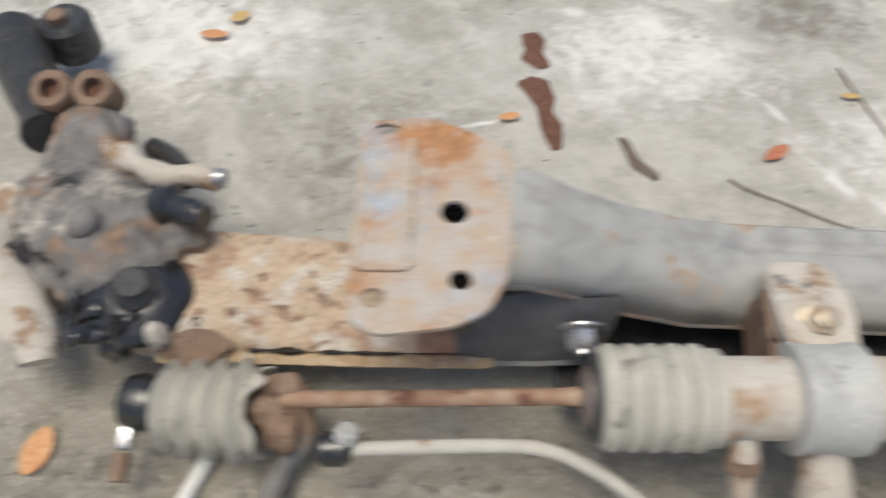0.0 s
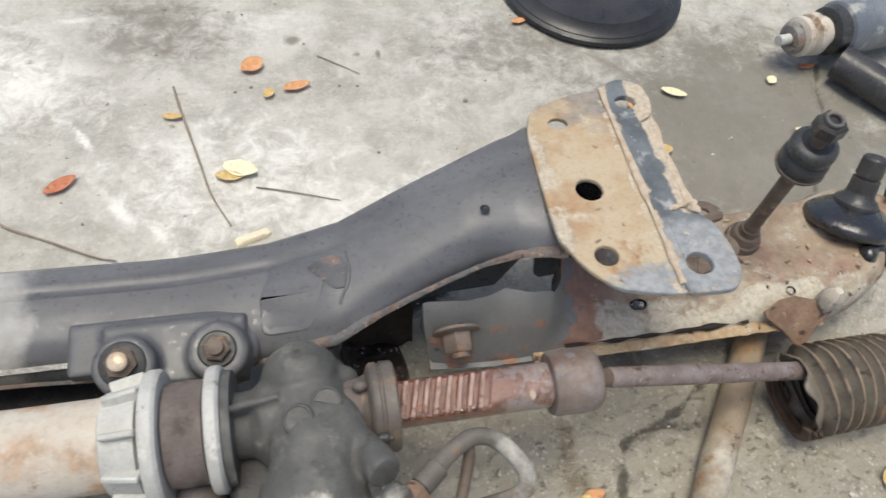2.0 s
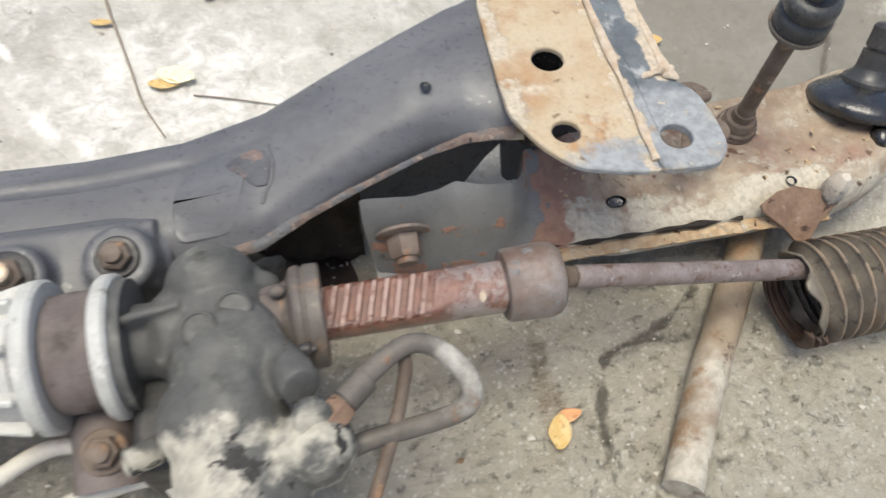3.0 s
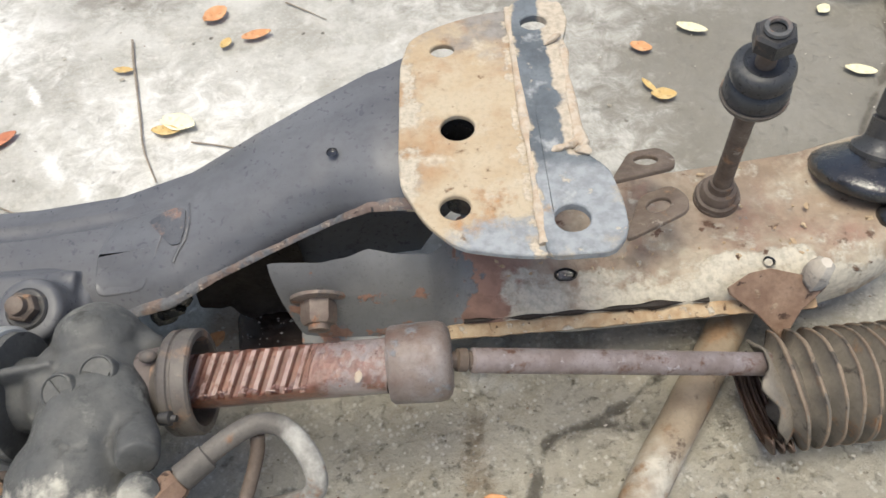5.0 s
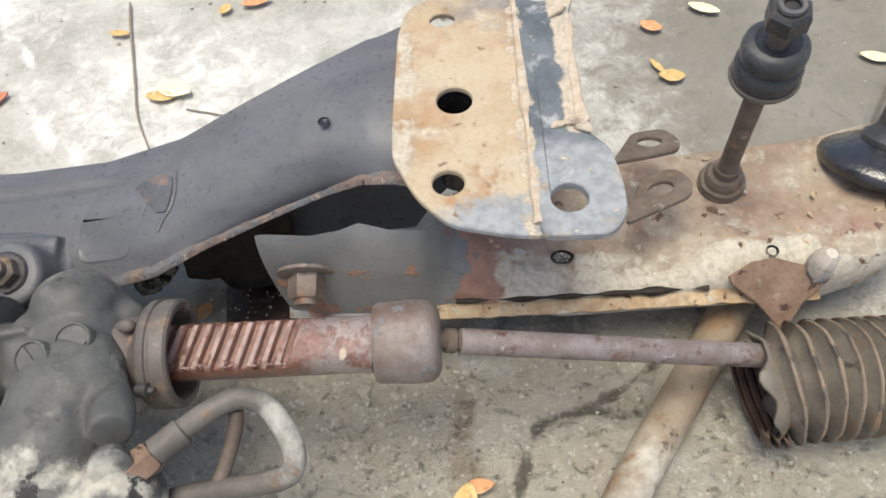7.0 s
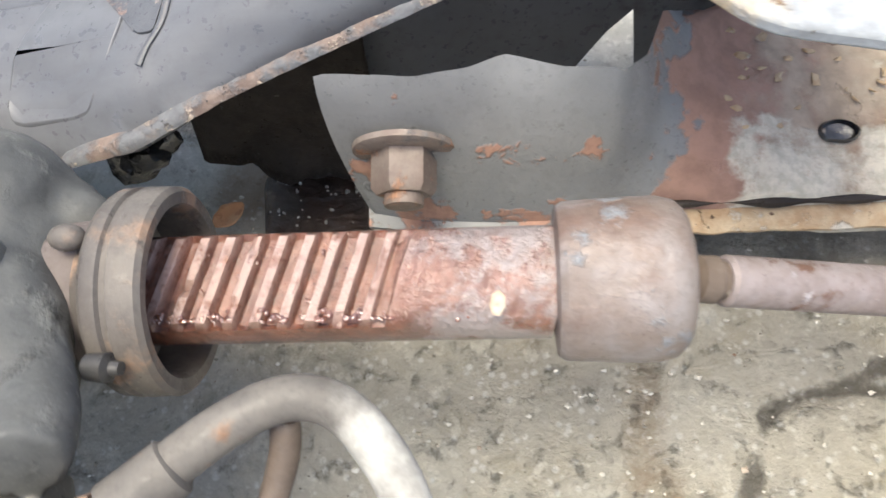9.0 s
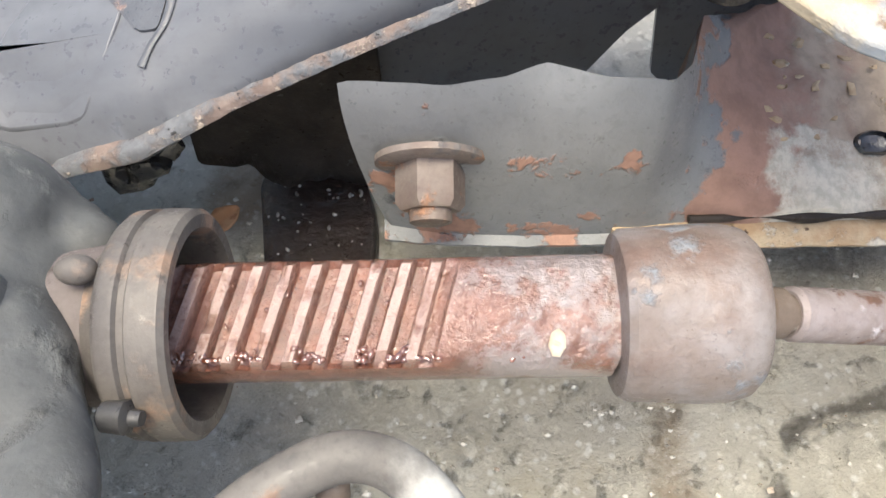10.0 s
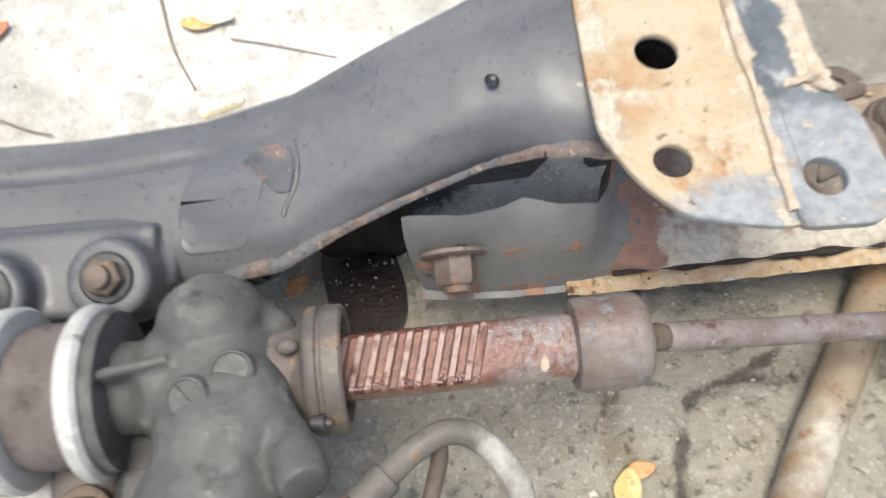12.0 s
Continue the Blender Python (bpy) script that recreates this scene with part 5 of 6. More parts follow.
    for x in xs:
        c = on_axis(x)
        plain = min(1.0, max(0.0, (x - 0.5335) / 0.008))
        for k in range(nv + 1):
            v = -half + 2 * half * k / nv
            ph = ((x - 0.4732) / 0.00585) % 1.0
            w = min(1, max(0, (0.5 - abs(ph - 0.5) - 0.20) / 0.12))
            w *= 1.0 - 0.5 * min(1, max(0, noise.noise(Vector((x * 330, v * 260, 21))) * 3 - 0.9))
            w = w + (1 - w) * plain
            wear = 0.00022 * noise.noise(Vector((x * 420, v * 420, 0))) * (1 + 2 * plain) + plain * (0.0009 * noise.noise(Vector((x * 110, v * 110, 7))) - 0.0008 * max(0, math.sin((x - 0.5365) * 420 + 0.8 * noise.noise(Vector((v * 200, x * 60, 1))))) * max(0, 1 - (x - 0.5365) / 0.02))
            up = h - 0.0030 * (1 - w) + wear + plain * 0.7 * (math.sqrt(r * r - v * v) - h)
            co.append(c + n_up * up + n_side * v + Vector((0.27 * v, 0, 0)))
            land.append(0.95 * w * (1 - plain) + 0.25 * plain)
        for k in range(1, 24):
            q = a0 - (math.pi + 2 * a0) * k / 24
            co.append(c + n_up * r * math.sin(q) + n_side * r * math.cos(q) + Vector((0.27 * r * math.cos(q), 0, 0)))
            land.append(0.0)
    per = nv + 24
    n = len(xs)
    faces = [(i * per + k, i * per + (k + 1) % per, (i + 1) * per + (k + 1) % per, (i + 1) * per + k) for i in range(n - 1) for k in range(per)]
    me = bpy.data.meshes.new("toothed_bar")
    me.from_pydata([tuple(p) for p in co], [], faces)
    me.attributes.new("land", "FLOAT", "POINT").data.foreach_set("value", np.array(land, dtype=np.float32))
    me.materials.append(M["rack"])
    me.update()
    ob = tagged(new("toothed_bar", me), "oily red-brown bar with slanted teeth")
    me.shade_smooth()
    me.set_sharp_from_angle(angle=radians(30))
    ob.parent, ob.matrix_parent_inverse = th, Matrix.Translation(-th.location)
    bm = bmesh.new()
    c = on_axis(0.5595)
    ball(bm, c + n_up * 0.0098 - n_side * 0.0072, (0.0017, 0.0028, 0.0007), (15, 0, -8), 7, 6)
    part("paint_fleck", bm, "weld", th, "pale fleck")
    bm = bmesh.new()
    rng = random.Random(31)
    for k in range(150):  # beads of oil, most at the foot of the teeth
        x = rng.uniform(0.480, 0.556) if k % 3 else rng.uniform(0.480, 0.531)
        v = -half + abs(rng.gauss(0, 0.0011)) if k % 4 else rng.uniform(-half, half)
        q = rng.uniform(0.00025, 0.0007)
        ball(bm, on_axis(x) + n_up * (h - (0.0004 if k % 4 else 0.0016)) + n_side * v + Vector((0.27 * v, 0, 0)), (q * rng.uniform(1, 2), q, q * 0.8), (15, 0, rng.uniform(0, 180)), 8, 5)
    part("oil_bead", bm, "bead", th, "small wet beads of brown oil", kind="stuff")

    # inner joint and tie rod
    bm = bmesh.new()
    rows = lathe(bm, on_axis(0.5715), on_axis(1), [(0, 0.0122), (0.0006, 0.0162), (0.0020, 0.0172), (0.0080, 0.0175), (0.0160, 0.0178), (0.0215, 0.0177), (0.0248, 0.0168), (0.0268, 0.0148), (0.0278, 0.0118), (0.0280, 0.0060)], 56, 0.025)
    for row in rows[3:6]:
        for v in row:
            d = v.co - on_axis(v.co.x)
            k = max(0.0, d.normalized().dot(Vector((0, -0.45, 0.89)))) ** 14
            v.co -= d * 0.10 * k * (0.5 + 0.5 * math.sin(v.co.x * 600))
    part("joint_socket", bm, "socket", th, "pitted brown ball socket")
    a, b = on_axis(0.598), Vector((0.7590, 0.1935, 0.0480))
    bm = bmesh.new()
    lathe(bm, a, b, [(0.0098, 0.0048), (0.0108, 0.0057), (0.060, 0.0058), (0.155, 0.0058), (0.175, 0.0058)], 32, 0.02)
    rod = part("tie_rod", bm, "rod", th, "browned steel tie rod")
    bm = bmesh.new()
    lathe(bm, a, b, [(-0.002, 0.0040), (0.0026, 0.0037), (0.0036, 0.0052), (0.0074, 0.0054), (0.0084, 0.0042), (0.0102, 0.0042)], 32, 0.07)
    part("rod_neck", bm, "rust_dark", rod, "dark rusted neck")
    # left tie rod
    a, b = Vector((0.084, 0.1850, 0.0925)), Vector((-0.105, 0.2010, 0.0460))
    bm = bmesh.new()
    lathe(bm, a, b, [(0, 0.0058), (0.012, 0.0054), (0.014, 0.0048), (0.120, 0.0050), (0.198, 0.0052)], 28, 0.04)
    part("tie_rod", bm, "rod_left", th, "rusty tie rod")
    return th


build_rack()


def bellows(name, a, b, folds, r0, r1, mat, label, ragged, mouth=0.004, rim="boot_rim", lean=0.0):
    a, b = Vector(a), Vector(b)

    def leaned(bm):
        for v in bm.verts:
            k = min(1.0, max(0.0, (v.co - a).dot((b - a).normalized()) / (b - a).length))
            v.co.x += lean * (1 - k) ** 4 * (v.co.z - a.z) + 0.003 * lean * noise.noise(v.co * 70)
        return bm

    th = thing(name, (a.x + (b.x - a.x) / 2, a.y, 0.0), label, "rubber boot", "loose rubber boots")
    L = (b - a).length
    prof = [(0.0, r0 * 0.93)]
    for k in range(folds):
        s = mouth + (L - mouth) * k / folds
        w = (L - mouth) / folds
        r = r0 + (r1 - r0) * k / folds
        prof += [(s, r * 0.76), (s + 0.30 * w, r * 0.90), (s + 0.46 * w, r * 1.04), (s + 0.55 * w, r * 1.04), (s + 0.70 * w, r * 0.88), (s + 0.97 * w, r * 0.75)]
    bm = bmesh.new()
    lathe(bm, a, b, prof, 56, 0.035, ragged, False)
    ob = part("bellows", leaned(bm), mat, th)
    m = ob.modifiers.new("skin", "SOLIDIFY")
    m.thickness, m.offset = 0.0016, -1
    for k in range(folds):
        w = (L - mouth) / folds
        r = (r0 + (r1 - r0) * k / folds) * 1.05
        d = (b - a).normalized()
        c = a + d * (mouth + w * (k + 0.5))
        bm = bmesh.new()
        lathe(bm, c - d * 0.0009, b + d, [(0, r * 0.98), (0.0004, r * 1.006), (0.0012, r * 1.008), (0.0018, r * 0.98)], 56, 0.035, 0, False)
        part("fold_rim", leaned(bm), rim, ob)
    return th


torn = bellows("dust_boot", (0.7570, 0.1850, 0.0345), (0.824, 0.1880, 0.0325), 8, 0.0290, 0.0280, "boot", "torn brown rubber bellows slid over the tie rod's end", 0.007, 0.004, "boot_rim", -0.42)
bm = bmesh.new()
lathe(bm, (0.820, 0.190, 0.0325), (1, 0.195, 0.0325), [(0, 0.0250), (0.002, 0.0262), (0.010, 0.0262), (0.012, 0.0240), (0.024, 0.0190)], 44, 0.02)
part("end_ring", bm, "rubber", torn, "black end ring")
for k in range(3):  # folds pushed out of the mouth, sagging to the ground
    bm = bmesh.new()
    c = Vector((0.7545 - 0.0042 * k, 0.1825 - 0.0012 * k, 0.0300 - 0.0010 * k))
    rows = lathe(bm, c, c + Vector((1, 0.05, 0)), [(0, 0.0215 - 0.0010 * k), (0.0020, 0.0275 - 0.0014 * k), (0.0029, 0.0278 - 0.0014 * k), (0.0048, 0.0215 - 0.0010 * k)], 48, 0.05, 0, False)
    for v in bm.verts:
        v.co.x -= 0.30 * (v.co.z - c.z) + 0.10 * (v.co.y - c.y)
        v.co.z = max(0.002, v.co.z)
    bmesh.ops.delete(bm, geom=[f for f in bm.faces if f.calc_center_median().z > c.z + 0.004 * k], context="FACES")
    m = part("sagging_fold", bm, "boot_inside", torn, "dark red-brown sagging fold").modifiers.new("skin", "SOLIDIFY")
    m.thickness = 0.0012


def build_outer_joint():
    th = bellows("outer_boot", (-0.1040, 0.1960, 0.0400), (-0.166, 0.2010, 0.0370), 4, 0.0300, 0.0260, "boot_pale", "dusty torn bellows at the end of the rusty tie rod", 0.012, 0.004, "boot_pale")
    bm = bmesh.new()
    for c, s in (((-0.094, 0.206, 0.050), (0.015, 0.009, 0.010)), ((-0.090, 0.186, 0.038), (0.012, 0.014, 0.011)), ((-0.100, 0.200, 0.040), (0.016, 0.014, 0.016))):
        ball(bm, c, s)
    fused(part("rusty_lump", fused_mesh(bm), "rust", th, "rusty broken socket"), 0.0018, 3, 0.008)
    bm = bmesh.new()
    lathe(bm, (-0.162, 0.200, 0.040), (-0.20, 0.203, 0.042), [(0, 0.020), (0.006, 0.0165), (0.014, 0.0180), (0.024, 0.0150), (0.028, 0.008)], 36, 0.04)
    part("joint_head", bm, "grease", th, "greasy black joint head")
    bm = bmesh.new()
    hexagon(bm, (-0.183, 0.186, 0.036), (-0.05, -0.95, -0.2), 0.0062, 0.012)
    part("nut", bm, "steel", th, "bright nut")
    bm = bmesh.new()
    lathe(bm, (-0.184, 0.172, 0.033), (-0.186, 0.10, 0.02), [(0, 0.005), (0.016, 0.005)], 16, 0.1)
    part("bolt_end", bm, "rust", th)
    bm = bmesh.new()
    tube(bm, [(-0.083, 0.204, 0.050), (-0.079, 0.190, 0.030), (-0.092, 0.168, 0.018), (-0.10, 0.150, 0.012)], (0.008, 0.007), 14, 6, 0.3)
    part("arm", bm, "cast_dark", th, "dark forged arm")


def fused_mesh(bm):
    for v in bm.verts:
        v.co += Vector((noise.noise(v.co * 120), noise.noise(v.co * 120 + Vector((5, 0, 0))), noise.noise(v.co * 120 + Vector((0, 5, 0))))) * 0.004
    return bm


build_outer_joint()


# ---- pipes and bars ----
def single(name, points, radius, mat, label, category, seg=16, wobble=0.05, per=10):
    th = thing(name, (points[0][0], points[0][1], 0), label, category)
    bm = bmesh.new()
    tube(bm, points, radius, seg, per, wobble)
    part("pipe", bm, mat, th)
    return th


p = single("fluid_pipe", [(-0.052, 0.166, 0.060), (-0.02, 0.1675, 0.060), (0.03, 0.1690, 0.060), (0.056, 0.168, 0.060), (0.075, 0.163, 0.058), (0.100, 0.151, 0.052), (0.135, 0.128, 0.035), (0.17, 0.105, 0.012)], 0.0042, "pipe_pale", "limed steel fluid pipe, bent, running under the rack", "pipe")
bm = bmesh.new()
lathe(bm, (-0.046, 0.166, 0.060), (-0.2, 0.170, 0.062), [(0, 0.006), (0.004, 0.0095), (0.016, 0.0100), (0.020, 0.007)], 20, 0.05)
part("union", bm, "grease", p, "black union")
bm = bmesh.new()
hexagon(bm, (-0.050, 0.170, 0.066), (0.3, 0.4, 0.8), 0.007, 0.008)
part("nut", bm, "alloy_pale", p)
p = single("fluid_pipe", [(0.300, 0.118, 0.045), (0.325, 0.136, 0.060), (0.346, 0.150, 0.062), (0.363, 0.1575, 0.062), (0.378, 0.156, 0.062), (0.396, 0.1475, 0.061), (0.420, 0.139, 0.058), (0.440, 0.120, 0.05)], 0.0040, "pipe_pale", "pale bent fluid pipe beside the valve body", "pipe")
p = single("fluid_pipe", [(0.290, 0.112, 0.050), (0.340, 0.125, 0.056), (0.385, 0.135, 0.060), (0.408, 0.137, 0.060), (0.418, 0.128, 0.056), (0.424, 0.112, 0.05)], 0.0042, "pipe_pale", "pale rusty pipe crossing under the rack", "pipe")
p = single("hose", [(0.4930, 0.1330, 0.1190), (0.5010, 0.1400, 0.1200), (0.5110, 0.1480, 0.1200), (0.5215, 0.1530, 0.1200), (0.5310, 0.1515, 0.1190), (0.5395, 0.1430, 0.1180), (0.5445, 0.1330, 0.1150), (0.5430, 0.1280, 0.1090), (0.5370, 0.1265, 0.1040), (0.522, 0.1255, 0.1000), (0.500, 0.1240, 0.0970), (0.478, 0.118, 0.094)], 0.0043, "hose", "grey bent pipe looping out of the valve body", "pipe", 20)
bm = bmesh.new()
hexagon(bm, (0.4855, 0.1265, 0.1180), (0.74, 0.66, 0.08), 0.0068, 0.010)
part("union_nut", bm, "rust", p, "rusty union nut")
bm = bmesh.new()
lathe(bm, (0.4935, 0.1335, 0.1190), (0.5110, 0.1480, 0.1200), [(0, 0.0058), (0.012, 0.0056), (0.0128, 0.0045)], 20, 0.06)
part("sleeve", bm, "hose", p)
single("breather_pipe", [(0.5200, 0.1510, 0.1140), (0.5195, 0.1460, 0.1100), (0.5170, 0.1390, 0.1050), (0.5130, 0.1290, 0.1000), (0.5050, 0.1130, 0.0930), (0.497, 0.098, 0.086)], 0.0029, "rust_dark", "thin dark pipe beneath the looped pipe", "pipe")
single("steel_bar", [(0.780, 0.276, 0.0108), (0.764, 0.250, 0.0108), (0.743, 0.220, 0.0108), (0.7195, 0.188, 0.0108), (0.6965, 0.157, 0.0108), (0.679, 0.131, 0.0108), (0.658, 0.098, 0.0108)], 0.0108, "bar", "weathered pale round steel bar on the concrete under the arm", "bar", 28, 0.02)
single("paper_strip", [(-0.1405, 0.184, 0.004), (-0.150, 0.160, 0.004), (-0.158, 0.140, 0.003)], 0.0050, "white", "pale grey strip lying on the concrete", "scrap", 8, 0.1)


# ---- left hub parts ----
def build_knuckle():
    th = thing("steering_knuckle", (-0.235, 0.33, 0.0), "cast steering knuckle, grimy and limed, lying beside the rusty arm", "car part")
    bm = bmesh.new()
    for c, s, a in (((-0.235, 0.325, 0.050), (0.060, 0.055, 0.040), 0), ((-0.248, 0.385, 0.060), (0.030, 0.040, 0.026), 10), ((-0.205, 0.290, 0.050), (0.042, 0.038, 0.036), 30),
                    ((-0.270, 0.290, 0.045), (0.030, 0.045, 0.030), 0), ((-0.190, 0.318, 0.060), (0.045, 0.022, 0.022), -20)):
        ball(bm, c, s, (0, 0, a))
    lathe(bm, (-0.245, 0.345, 0.05), (-0.258, 0.412, 0.062), [(0, 0.026), (0.062, 0.022)], 24)
    lathe(bm, (-0.232, 0.318, 0.06), (-0.236, 0.312, 0.10), [(0, 0.034), (0.024, 0.034), (0.025, 0.022), (0.018, 0.020)], 28)
    fused(part("knuckle_body", bm, "cast_dark", th), 0.0026, 4, 0.016)
    for x, y in ((-0.277, 0.423), (-0.247, 0.424)):
        bm = bmesh.new()
        lathe(bm, (x, y + 0.004, 0.066), (x, y - 0.010, 0.098), [(0, 0.0150), (0.022, 0.0150), (0.024, 0.0135), (0.024, 0.0076), (0.012, 0.0070), (0.012, 0.0002)], 28, 0.05)
        part("lug", bm, "rust" if x < -0.26 else "rust", th, "round lug with a rusty hole")
        bm = bmesh.new()
        lathe(bm, (x, y - 0.0012, 0.0795), (x, y - 0.010, 0.098), [(0, 0.0070), (0.0012, 0.0068), (0.0013, 0.0002)], 20, 0, 0, False)
        part("bore", bm, "flake", th)
    bm = bmesh.new()
    tube(bm, [(-0.232, 0.375, 0.074), (-0.208, 0.358, 0.080), (-0.185, 0.345, 0.080), (-0.162, 0.345, 0.080), (-0.146, 0.343, 0.076)], (0.007, 0.0105), 18, 8, 0.7)
    part("steering_arm", bm, "cast_pale", th, "pale limed arm")
    bm = bmesh.new()
    lathe(bm, (-0.148, 0.343, 0.080), (-0.12, 0.340, 0.080), [(0, 0.0070), (0.006, 0.0070), (0.007, 0.005)], 20)
    part("bright_end", bm, "steel", th)
    bm = bmesh.new()
    tube(bm, [(-0.215, 0.405, 0.040), (-0.195, 0.390, 0.045), (-0.178, 0.365, 0.05)], 0.0078, 14, 6, 0.1)
    part("dark_arm", bm, "black_iron", th, "thin black arm")
    bm = bmesh.new()
    tube(bm, [(-0.285, 0.335, 0.070), (-0.290, 0.295, 0.070), (-0.268, 0.262, 0.062), (-0.246, 0.236, 0.055), (-0.241, 0.222, 0.05)], (0.022, 0.012), 18, 6, 0.35, 0.7)
    part("caliper_ear", bm, "cast_pale", th, "pale rusty ear")
    bm = bmesh.new()
    lathe(bm, (-0.180, 0.322, 0.080), (-0.135, 0.300, 0.088), [(0, 0.013), (0.010, 0.0145), (0.014, 0.010), (0.030, 0.010), (0.038, 0.008)], 28, 0.06)
    part("joint", bm, "grease", th, "greasy black joint")
    bm = bmesh.new()
    ball(bm, (-0.222, 0.302, 0.086), (0.010, 0.012, 0.008))
    part("hub_nut", bm, "cast_dark", th, "pale hub nut")
    bm = bmesh.new()
    for k in range(12):
        ball(bm, (-0.200 + 0.022 * math.cos(k * 1.9), 0.245 + 0.014 * math.sin(k * 2.7), 0.058 + 0.010 * math.sin(k * 1.3)), (0.014, 0.007, 0.005), (20 * k, 15 * k, 50 * k), 10, 6)
    fused(part("torn_boot", fused_mesh(bm), "grease", th, "torn shiny black boot"), 0.002, 2, 0.008)


build_knuckle()


def build_strut_leg():
    th = thing("strut_leg", (-0.32, 0.47, 0.0), "black strut leg lying behind the knuckle", "car part")
    bm = bmesh.new()
    tube(bm, [(-0.36, 0.53, 0.035), (-0.325, 0.47, 0.045), (-0.295, 0.425, 0.055), (-0.285, 0.40, 0.058)], (0.024, 0.018), 24, 8, 0.06)
    part("tube", bm, "black_iron", th)
    bm = bmesh.new()
    lathe(bm, (-0.315, 0.535, 0.020), (-0.315, 0.535, 1), [(0, 0.022), (0.030, 0.022), (0.034, 0.018), (0.034, 0.010)], 32)
    part("mount", bm, "rubber", th)
    bm = bmesh.new()
    hexagon(bm, (-0.318, 0.532, 0.053), (0, 0, 1), 0.009, 0.008)
    part("nut", bm, "rust", th)


build_strut_leg()


# ---- behind ----
def build_dish():
    c = Vector((0.766, 0.658, 0.0))
    th = thing("drum_cover", c, "round black metal cover with a rolled rim, lying on the concrete", "car part")
    bm = bmesh.new()
    lathe(bm, c, c + Vector((0, 0, 1)), [(0.001, 0.088), (0.0, 0.0915), (0.003, 0.0945), (0.007, 0.0940), (0.009, 0.0905), (0.007, 0.086), (0.010, 0.080), (0.016, 0.076), (0.018, 0.060), (0.017, 0.040), (0.020, 0.030), (0.022, 0.012)], 96, 0.002)
    part("cover", bm, "dish", th)
    bm = bmesh.new()
    lathe(bm, c + Vector((0, 0, 0.016)), c + Vector((0, 0, 1)), [(0, 0.026), (0.010, 0.024), (0.012, 0.014)], 40)
    part("hub", bm, "rubber", th)


build_dish()


def build_damper():
    th = thing("shock_absorber", (1.02, 0.545, 0.0), "scuffed blue-grey shock absorber lying on the concrete", "car part")
    a, b = Vector((0.915, 0.527, 0.034)), Vector((1.30, 0.600, 0.034))
    def turned(name, prof, mat, label=""):
        bm = bmesh.new()
        lathe(bm, a, b, prof, 40, 0.01)
        part(name, bm, mat, th, label)
    turned("rod_end", [(-0.012, 0.0050), (0.004, 0.0052)], "alloy_pale", "pale threaded end")
    turned("washer", [(0.0, 0.012), (0.003, 0.015), (0.006, 0.0150), (0.007, 0.012)], "cast_dark")
    turned("bush", [(0.007, 0.012), (0.010, 0.0185), (0.016, 0.0185), (0.018, 0.014), (0.021, 0.014), (0.023, 0.0195), (0.030, 0.0200), (0.033, 0.015), (0.040, 0.015)], "cast_pale", "dusty grey bush")
    turned("shoulder", [(0.040, 0.015), (0.043, 0.0225), (0.055, 0.0235)], "rubber")
    turned("body", [(0.054, 0.0235), (0.056, 0.0265), (0.36, 0.0265), (0.362, 0.02)], "strut", "scuffed blue-grey body")
    bm = bmesh.new()
    tube(bm, [(0.966, 0.508, 0.020), (0.985, 0.480, 0.019), (1.005, 0.452, 0.018), (1.04, 0.41, 0.018)], 0.0165, 24, 8, 0.02)
    part("bracket_leg", bm, "rubber", th, "black leg")


build_damper()


# ---- litter ----
def build_leaf(x, y, length, width, turn, mat, label, curl=0.2, lift=0.002):
    bm = bmesh.new()
    nu, nv = 12, 6
    rows = []
    for i in range(nu + 1):
        t = i / nu
        w = width * 0.5 * (math.sin(math.pi * min(1, t * 0.92 + 0.05)) ** 0.75)
        rows.append([bm.verts.new(((t - 0.5) * length, (2 * j / nv - 1) * w * (1 + 0.1 * noise.noise(Vector((t * 5, j, x * 50)))),
                                   curl * width * ((2 * j / nv - 1) ** 2 * 0.5 + (t - 0.4) ** 2) + 0.0006 * noise.noise(Vector((t * 6, j * 0.7, y * 40))))) for j in range(nv + 1)])
    for a, b in zip(rows, rows[1:]):
        for j in range(nv):
            bm.faces.new((a[j], a[j + 1], b[j + 1], b[j]))
    me = bpy.data.meshes.new("leaf")
    bm.to_mesh(me)
    bm.free()
    me.materials.append(M[mat])
    me.shade_smooth()
    ob = new("leaf", me)
    m = ob.modifiers.new("thick", "SOLIDIFY")
    m.thickness = 0.0004
    ob.matrix_basis = pose(x, y, lift, 0, 0, turn)
    return tagged(ob, label, "leaf", "fallen leaves")


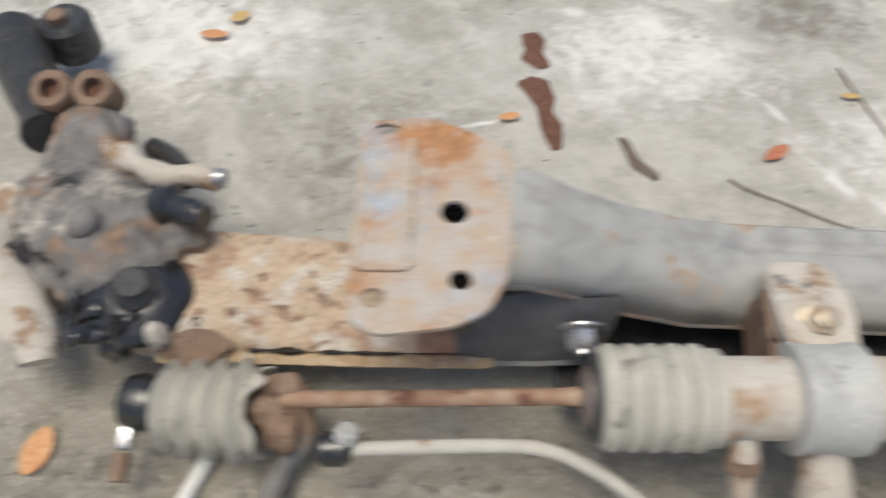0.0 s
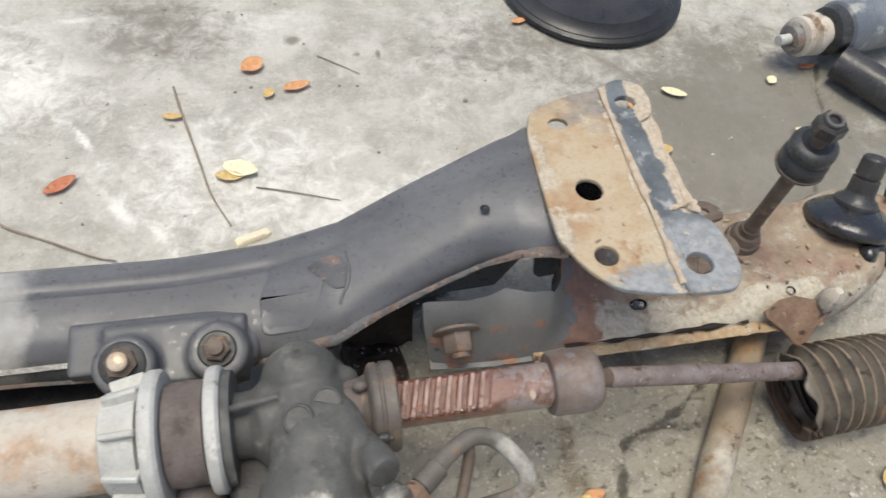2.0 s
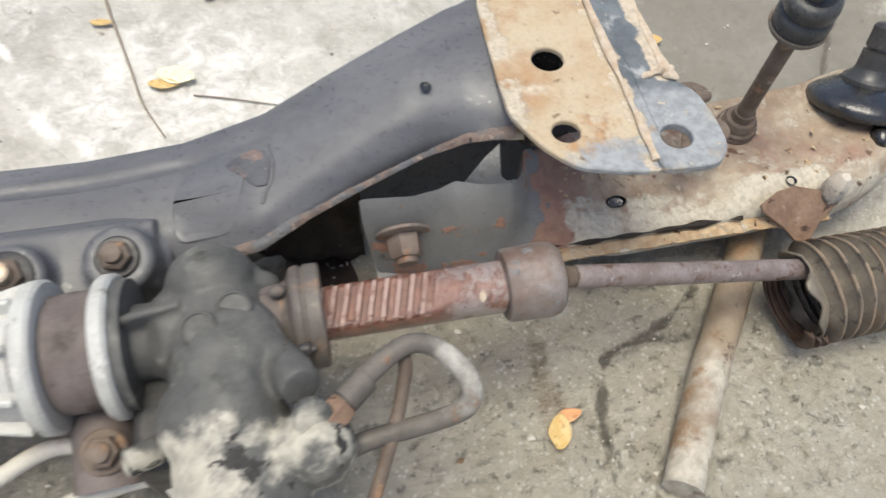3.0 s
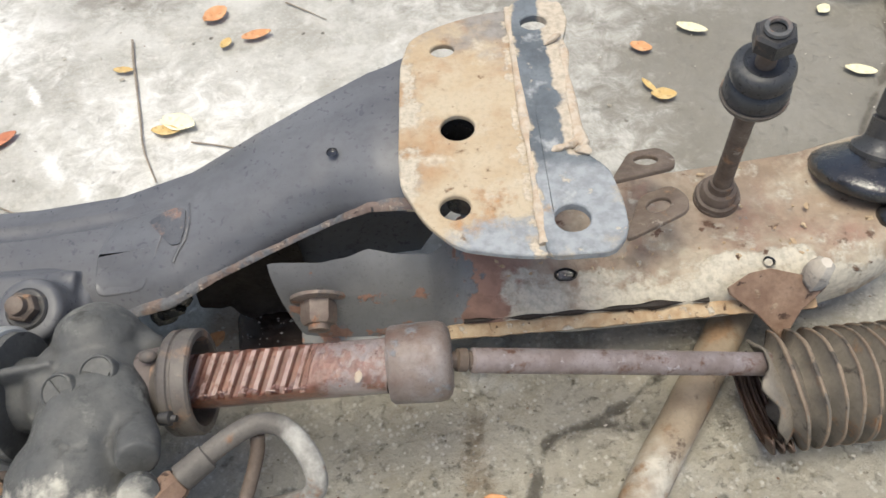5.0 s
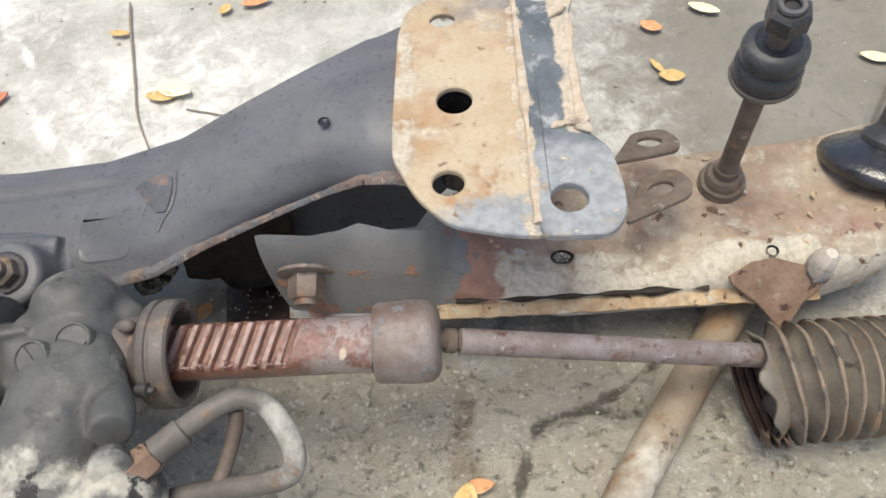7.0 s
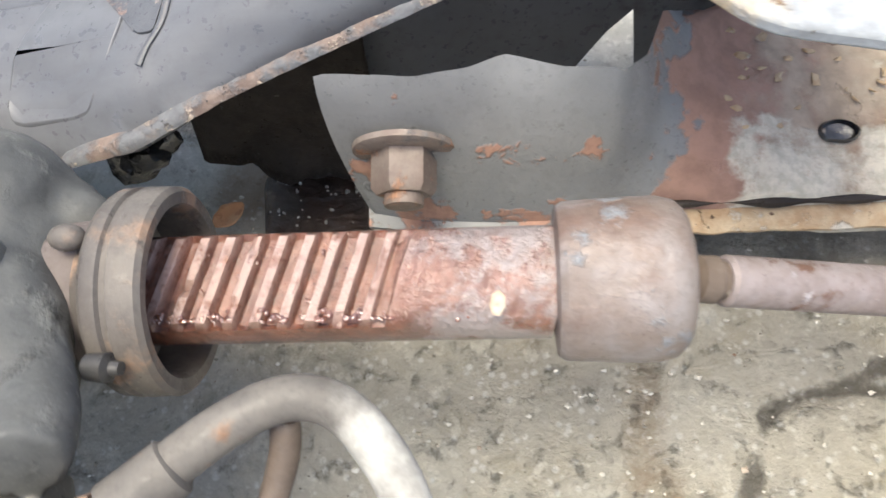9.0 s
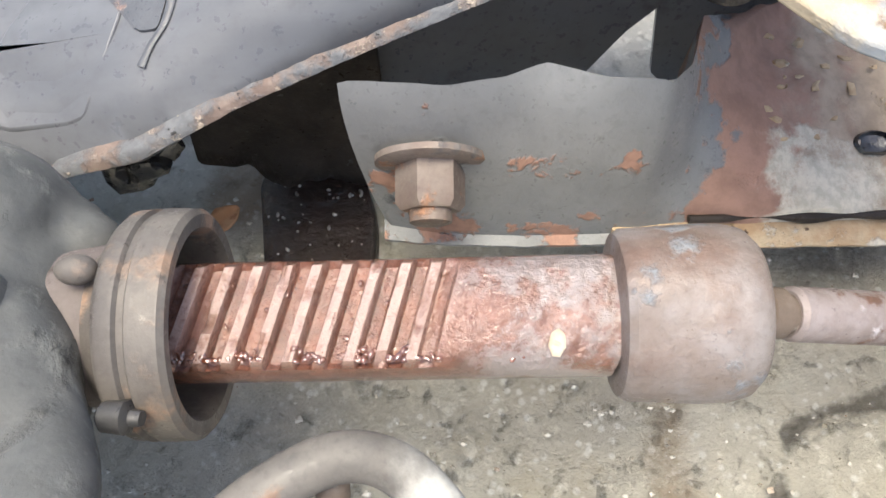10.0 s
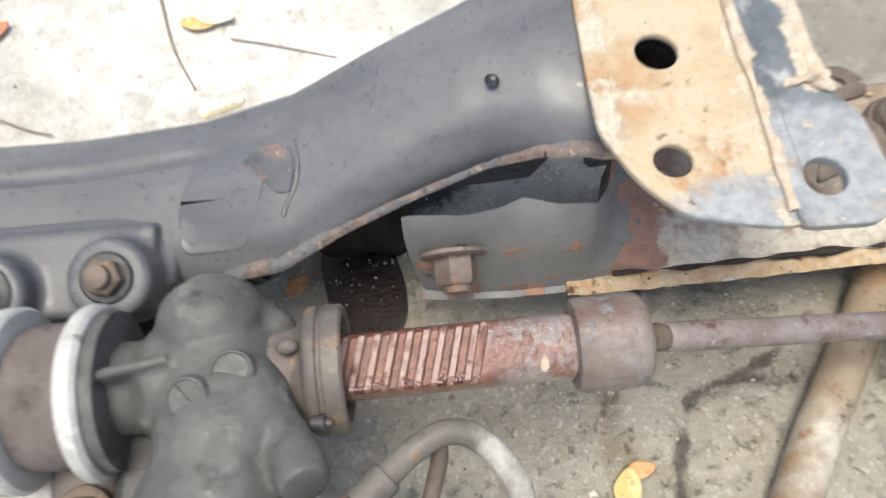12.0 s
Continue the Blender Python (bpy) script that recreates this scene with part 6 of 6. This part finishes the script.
OR, RD, YE, GO = "leaf_orange", "leaf_red", "leaf_yellow", "leaf_gold"
for row in ((-0.208, 0.577, 0.026, 0.012, -5, OR), (-0.188, 0.602, 0.018, 0.015, 30, GO), (0.0585, 0.4775, 0.018, 0.009, 12, OR), (0.276, 0.4395, 0.026, 0.012, 35, RD),
            (0.4225, 0.564, 0.022, 0.018, 40, OR), (0.435, 0.5275, 0.012, 0.009, 60, GO), (0.4590, 0.5345, 0.024, 0.011, 12, OR), (0.4085, 0.4425, 0.028, 0.017, -22, YE), (0.400, 0.436, 0.022, 0.010, -10, GO),
            (0.356, 0.506, 0.016, 0.007, -8, GO), (-0.250, 0.184, 0.032, 0.019, 78, OR), (0.7995, 0.4985, 0.024, 0.010, -28, YE), (0.757, 0.482, 0.017, 0.011, -30, OR), (0.763, 0.430, 0.018, 0.012, -10, GO), (0.7545, 0.441, 0.016, 0.005, 118, GO),
            (0.903, 0.507, 0.012, 0.010, 40, YE), (0.907, 0.438, 0.022, 0.010, -22, YE), (0.606, 0.142, 0.020, 0.013, 72, GO), (0.613, 0.150, 0.016, 0.008, 8, OR), (0.812, 0.131, 0.017, 0.010, 60, GO),
            (0.678, 0.610, 0.016, 0.008, 10, OR), (0.457, 0.258, 0.014, 0.010, 40, OR), (0.295, 0.126, 0.016, 0.008, 5, OR), (0.310, 0.118, 0.016, 0.009, -5, OR), (0.948, 0.523, 0.018, 0.006, 5, RD), (0.325, 0.117, 0.014, 0.006, 0, OR)):
    kinds = {OR: "dry orange fallen leaf on the concrete", RD: "dry red-orange fallen leaf on the concrete", YE: "pale yellow fallen leaf on the concrete", GO: "golden brown fallen leaf on the concrete"}
    build_leaf(*row, kinds[row[5]])


def build_twig(points, r, label):
    bm = bmesh.new()
    tube(bm, [(x, y, r * 0.9) for x, y in points], (r, r * 0.55), 8, 6, 0.25)
    ob = part("twig", bm, "twig", None)
    tagged(ob, label, "twig", "twigs")


build_twig([(0.356, 0.543), (0.362, 0.515), (0.369, 0.488), (0.378, 0.452), (0.386, 0.42), (0.400, 0.388)], 0.0012, "long thin dry twig on the concrete")
build_twig([(0.420, 0.424), (0.445, 0.417), (0.483, 0.404)], 0.0007, "short thin twig on the concrete")
build_twig([(0.232, 0.412), (0.245, 0.402), (0.272, 0.388), (0.305, 0.370), (0.32, 0.365)], 0.0011, "thin brown twig on the concrete")
build_twig([(0.480, 0.575), (0.50, 0.560), (0.515, 0.548)], 0.0006, "tiny twig on the concrete")


def build_flat(name, points, z, mat, label, category, rough=0.002):
    """A crumbly flat lump from an outline."""
    bm = bmesh.new()
    out = rounded(points, 0.004, 4)
    c = Vector((sum(p[0] for p in out) / len(out), sum(p[1] for p in out) / len(out), 0))
    rows = []
    for s, h in ((1.0, 0.0), (0.92, 0.6), (0.6, 1.0), (0.25, 0.9)):
        rows.append([c + (Vector((x, y, 0)) - c) * s * (1 + 0.12 * noise.noise(Vector((x * 150, y * 150, s)))) + Vector((0, 0, -0.001 + z * h + rough * 0.5 * noise.noise(Vector((x * 300, y * 300, s * 7))))) for x, y in out])
    rings(bm, rows)
    return tagged(part(name, bm, mat, None), label, category)


build_flat("rust_flake", [(0.074, 0.586), (0.090, 0.590), (0.097, 0.578), (0.092, 0.562), (0.099, 0.545), (0.088, 0.539), (0.072, 0.552), (0.077, 0.566)], 0.002, "flake", "dark red-brown patch of rust scale on the concrete", "rust flake")
build_flat("rust_flake", [(0.066, 0.522), (0.078, 0.530), (0.094, 0.526), (0.100, 0.503), (0.096, 0.487), (0.104, 0.470), (0.101, 0.440), (0.092, 0.440), (0.084, 0.470), (0.083, 0.492), (0.075, 0.508)], 0.002, "flake", "long red-brown strip of rust scale on the concrete", "rust flake")
build_flat("bark_strip", [(0.148, 0.458), (0.155, 0.458), (0.162, 0.432), (0.178, 0.414), (0.172, 0.410), (0.156, 0.424)], 0.003, "rust_dark", "dark grey-brown strip of bark on the concrete", "bark")
ob = build_flat("wood_chip", [(0.401, 0.375), (0.428, 0.384), (0.430, 0.377), (0.403, 0.367)], 0.004, "chip", "pale cream wood chip on the concrete", "wood chip", 0.0005)


def build_grit():
    """Small stones and crumbs of scale that lie about, thickest on the rough concrete in front."""
    rnd = random.Random(7)
    co, faces = [], []
    shape = ((1, 0, 0), (0, 1, 0), (-1, 0, 0), (0, -1, 0), (0, 0, 0.8), (0, 0, -0.8))
    tris = ((0, 1, 4), (1, 2, 4), (2, 3, 4), (3, 0, 4), (1, 0, 5), (2, 1, 5), (3, 2, 5), (0, 3, 5))
    for k in range(4600):
        if k < 600:
            x, y = rnd.uniform(-0.35, 1.0), rnd.uniform(0.05, 0.68)
            s = 0.0006 + 0.0016 * rnd.random() ** 4
        else:
            x, y = rnd.uniform(0.36, 0.92), rnd.uniform(0.06, 0.27)
            if noise.noise(Vector((x * 26, y * 26, 4))) < rnd.uniform(-0.5, 0.35):
                continue
            s = 0.0003 + 0.0008 * rnd.random() ** 3
        q, n = rnd.uniform(0, 6.3), len(co)
        for a, b, c in shape:
            a, b, c = (v + rnd.uniform(-0.3, 0.3) for v in (a, b, c))
            co.append((x + s * 1.2 * (a * math.cos(q) - b * math.sin(q)), y + s * 0.9 * (a * math.sin(q) + b * math.cos(q)), s * (0.1 + 0.7 * c)))
        faces += [(n + a, n + b, n + c) for a, b, c in tris]
    me = bpy.data.meshes.new("grit")
    me.from_pydata(co, [], faces)
    me.materials.append(M["grit"])
    tagged(new("grit", me), "small dark and pale crumbs of grit scattered on the concrete", "grit", "", "stuff")


def grit_material():
    n = Nodes("grit")
    i = n.t.nodes.new("ShaderNodeNewGeometry").outputs["Random Per Island"]
    c = n.mix(n.step(i, 0.10, 0.5), (0.24, 0.21, 0.16), (0.56, 0.52, 0.44))
    return n.done(n.mix(n.step(i, 0.97, 0.98), c, (0.25, 0.15, 0.09)), 0.6)


M["grit"] = grit_material()
build_grit()
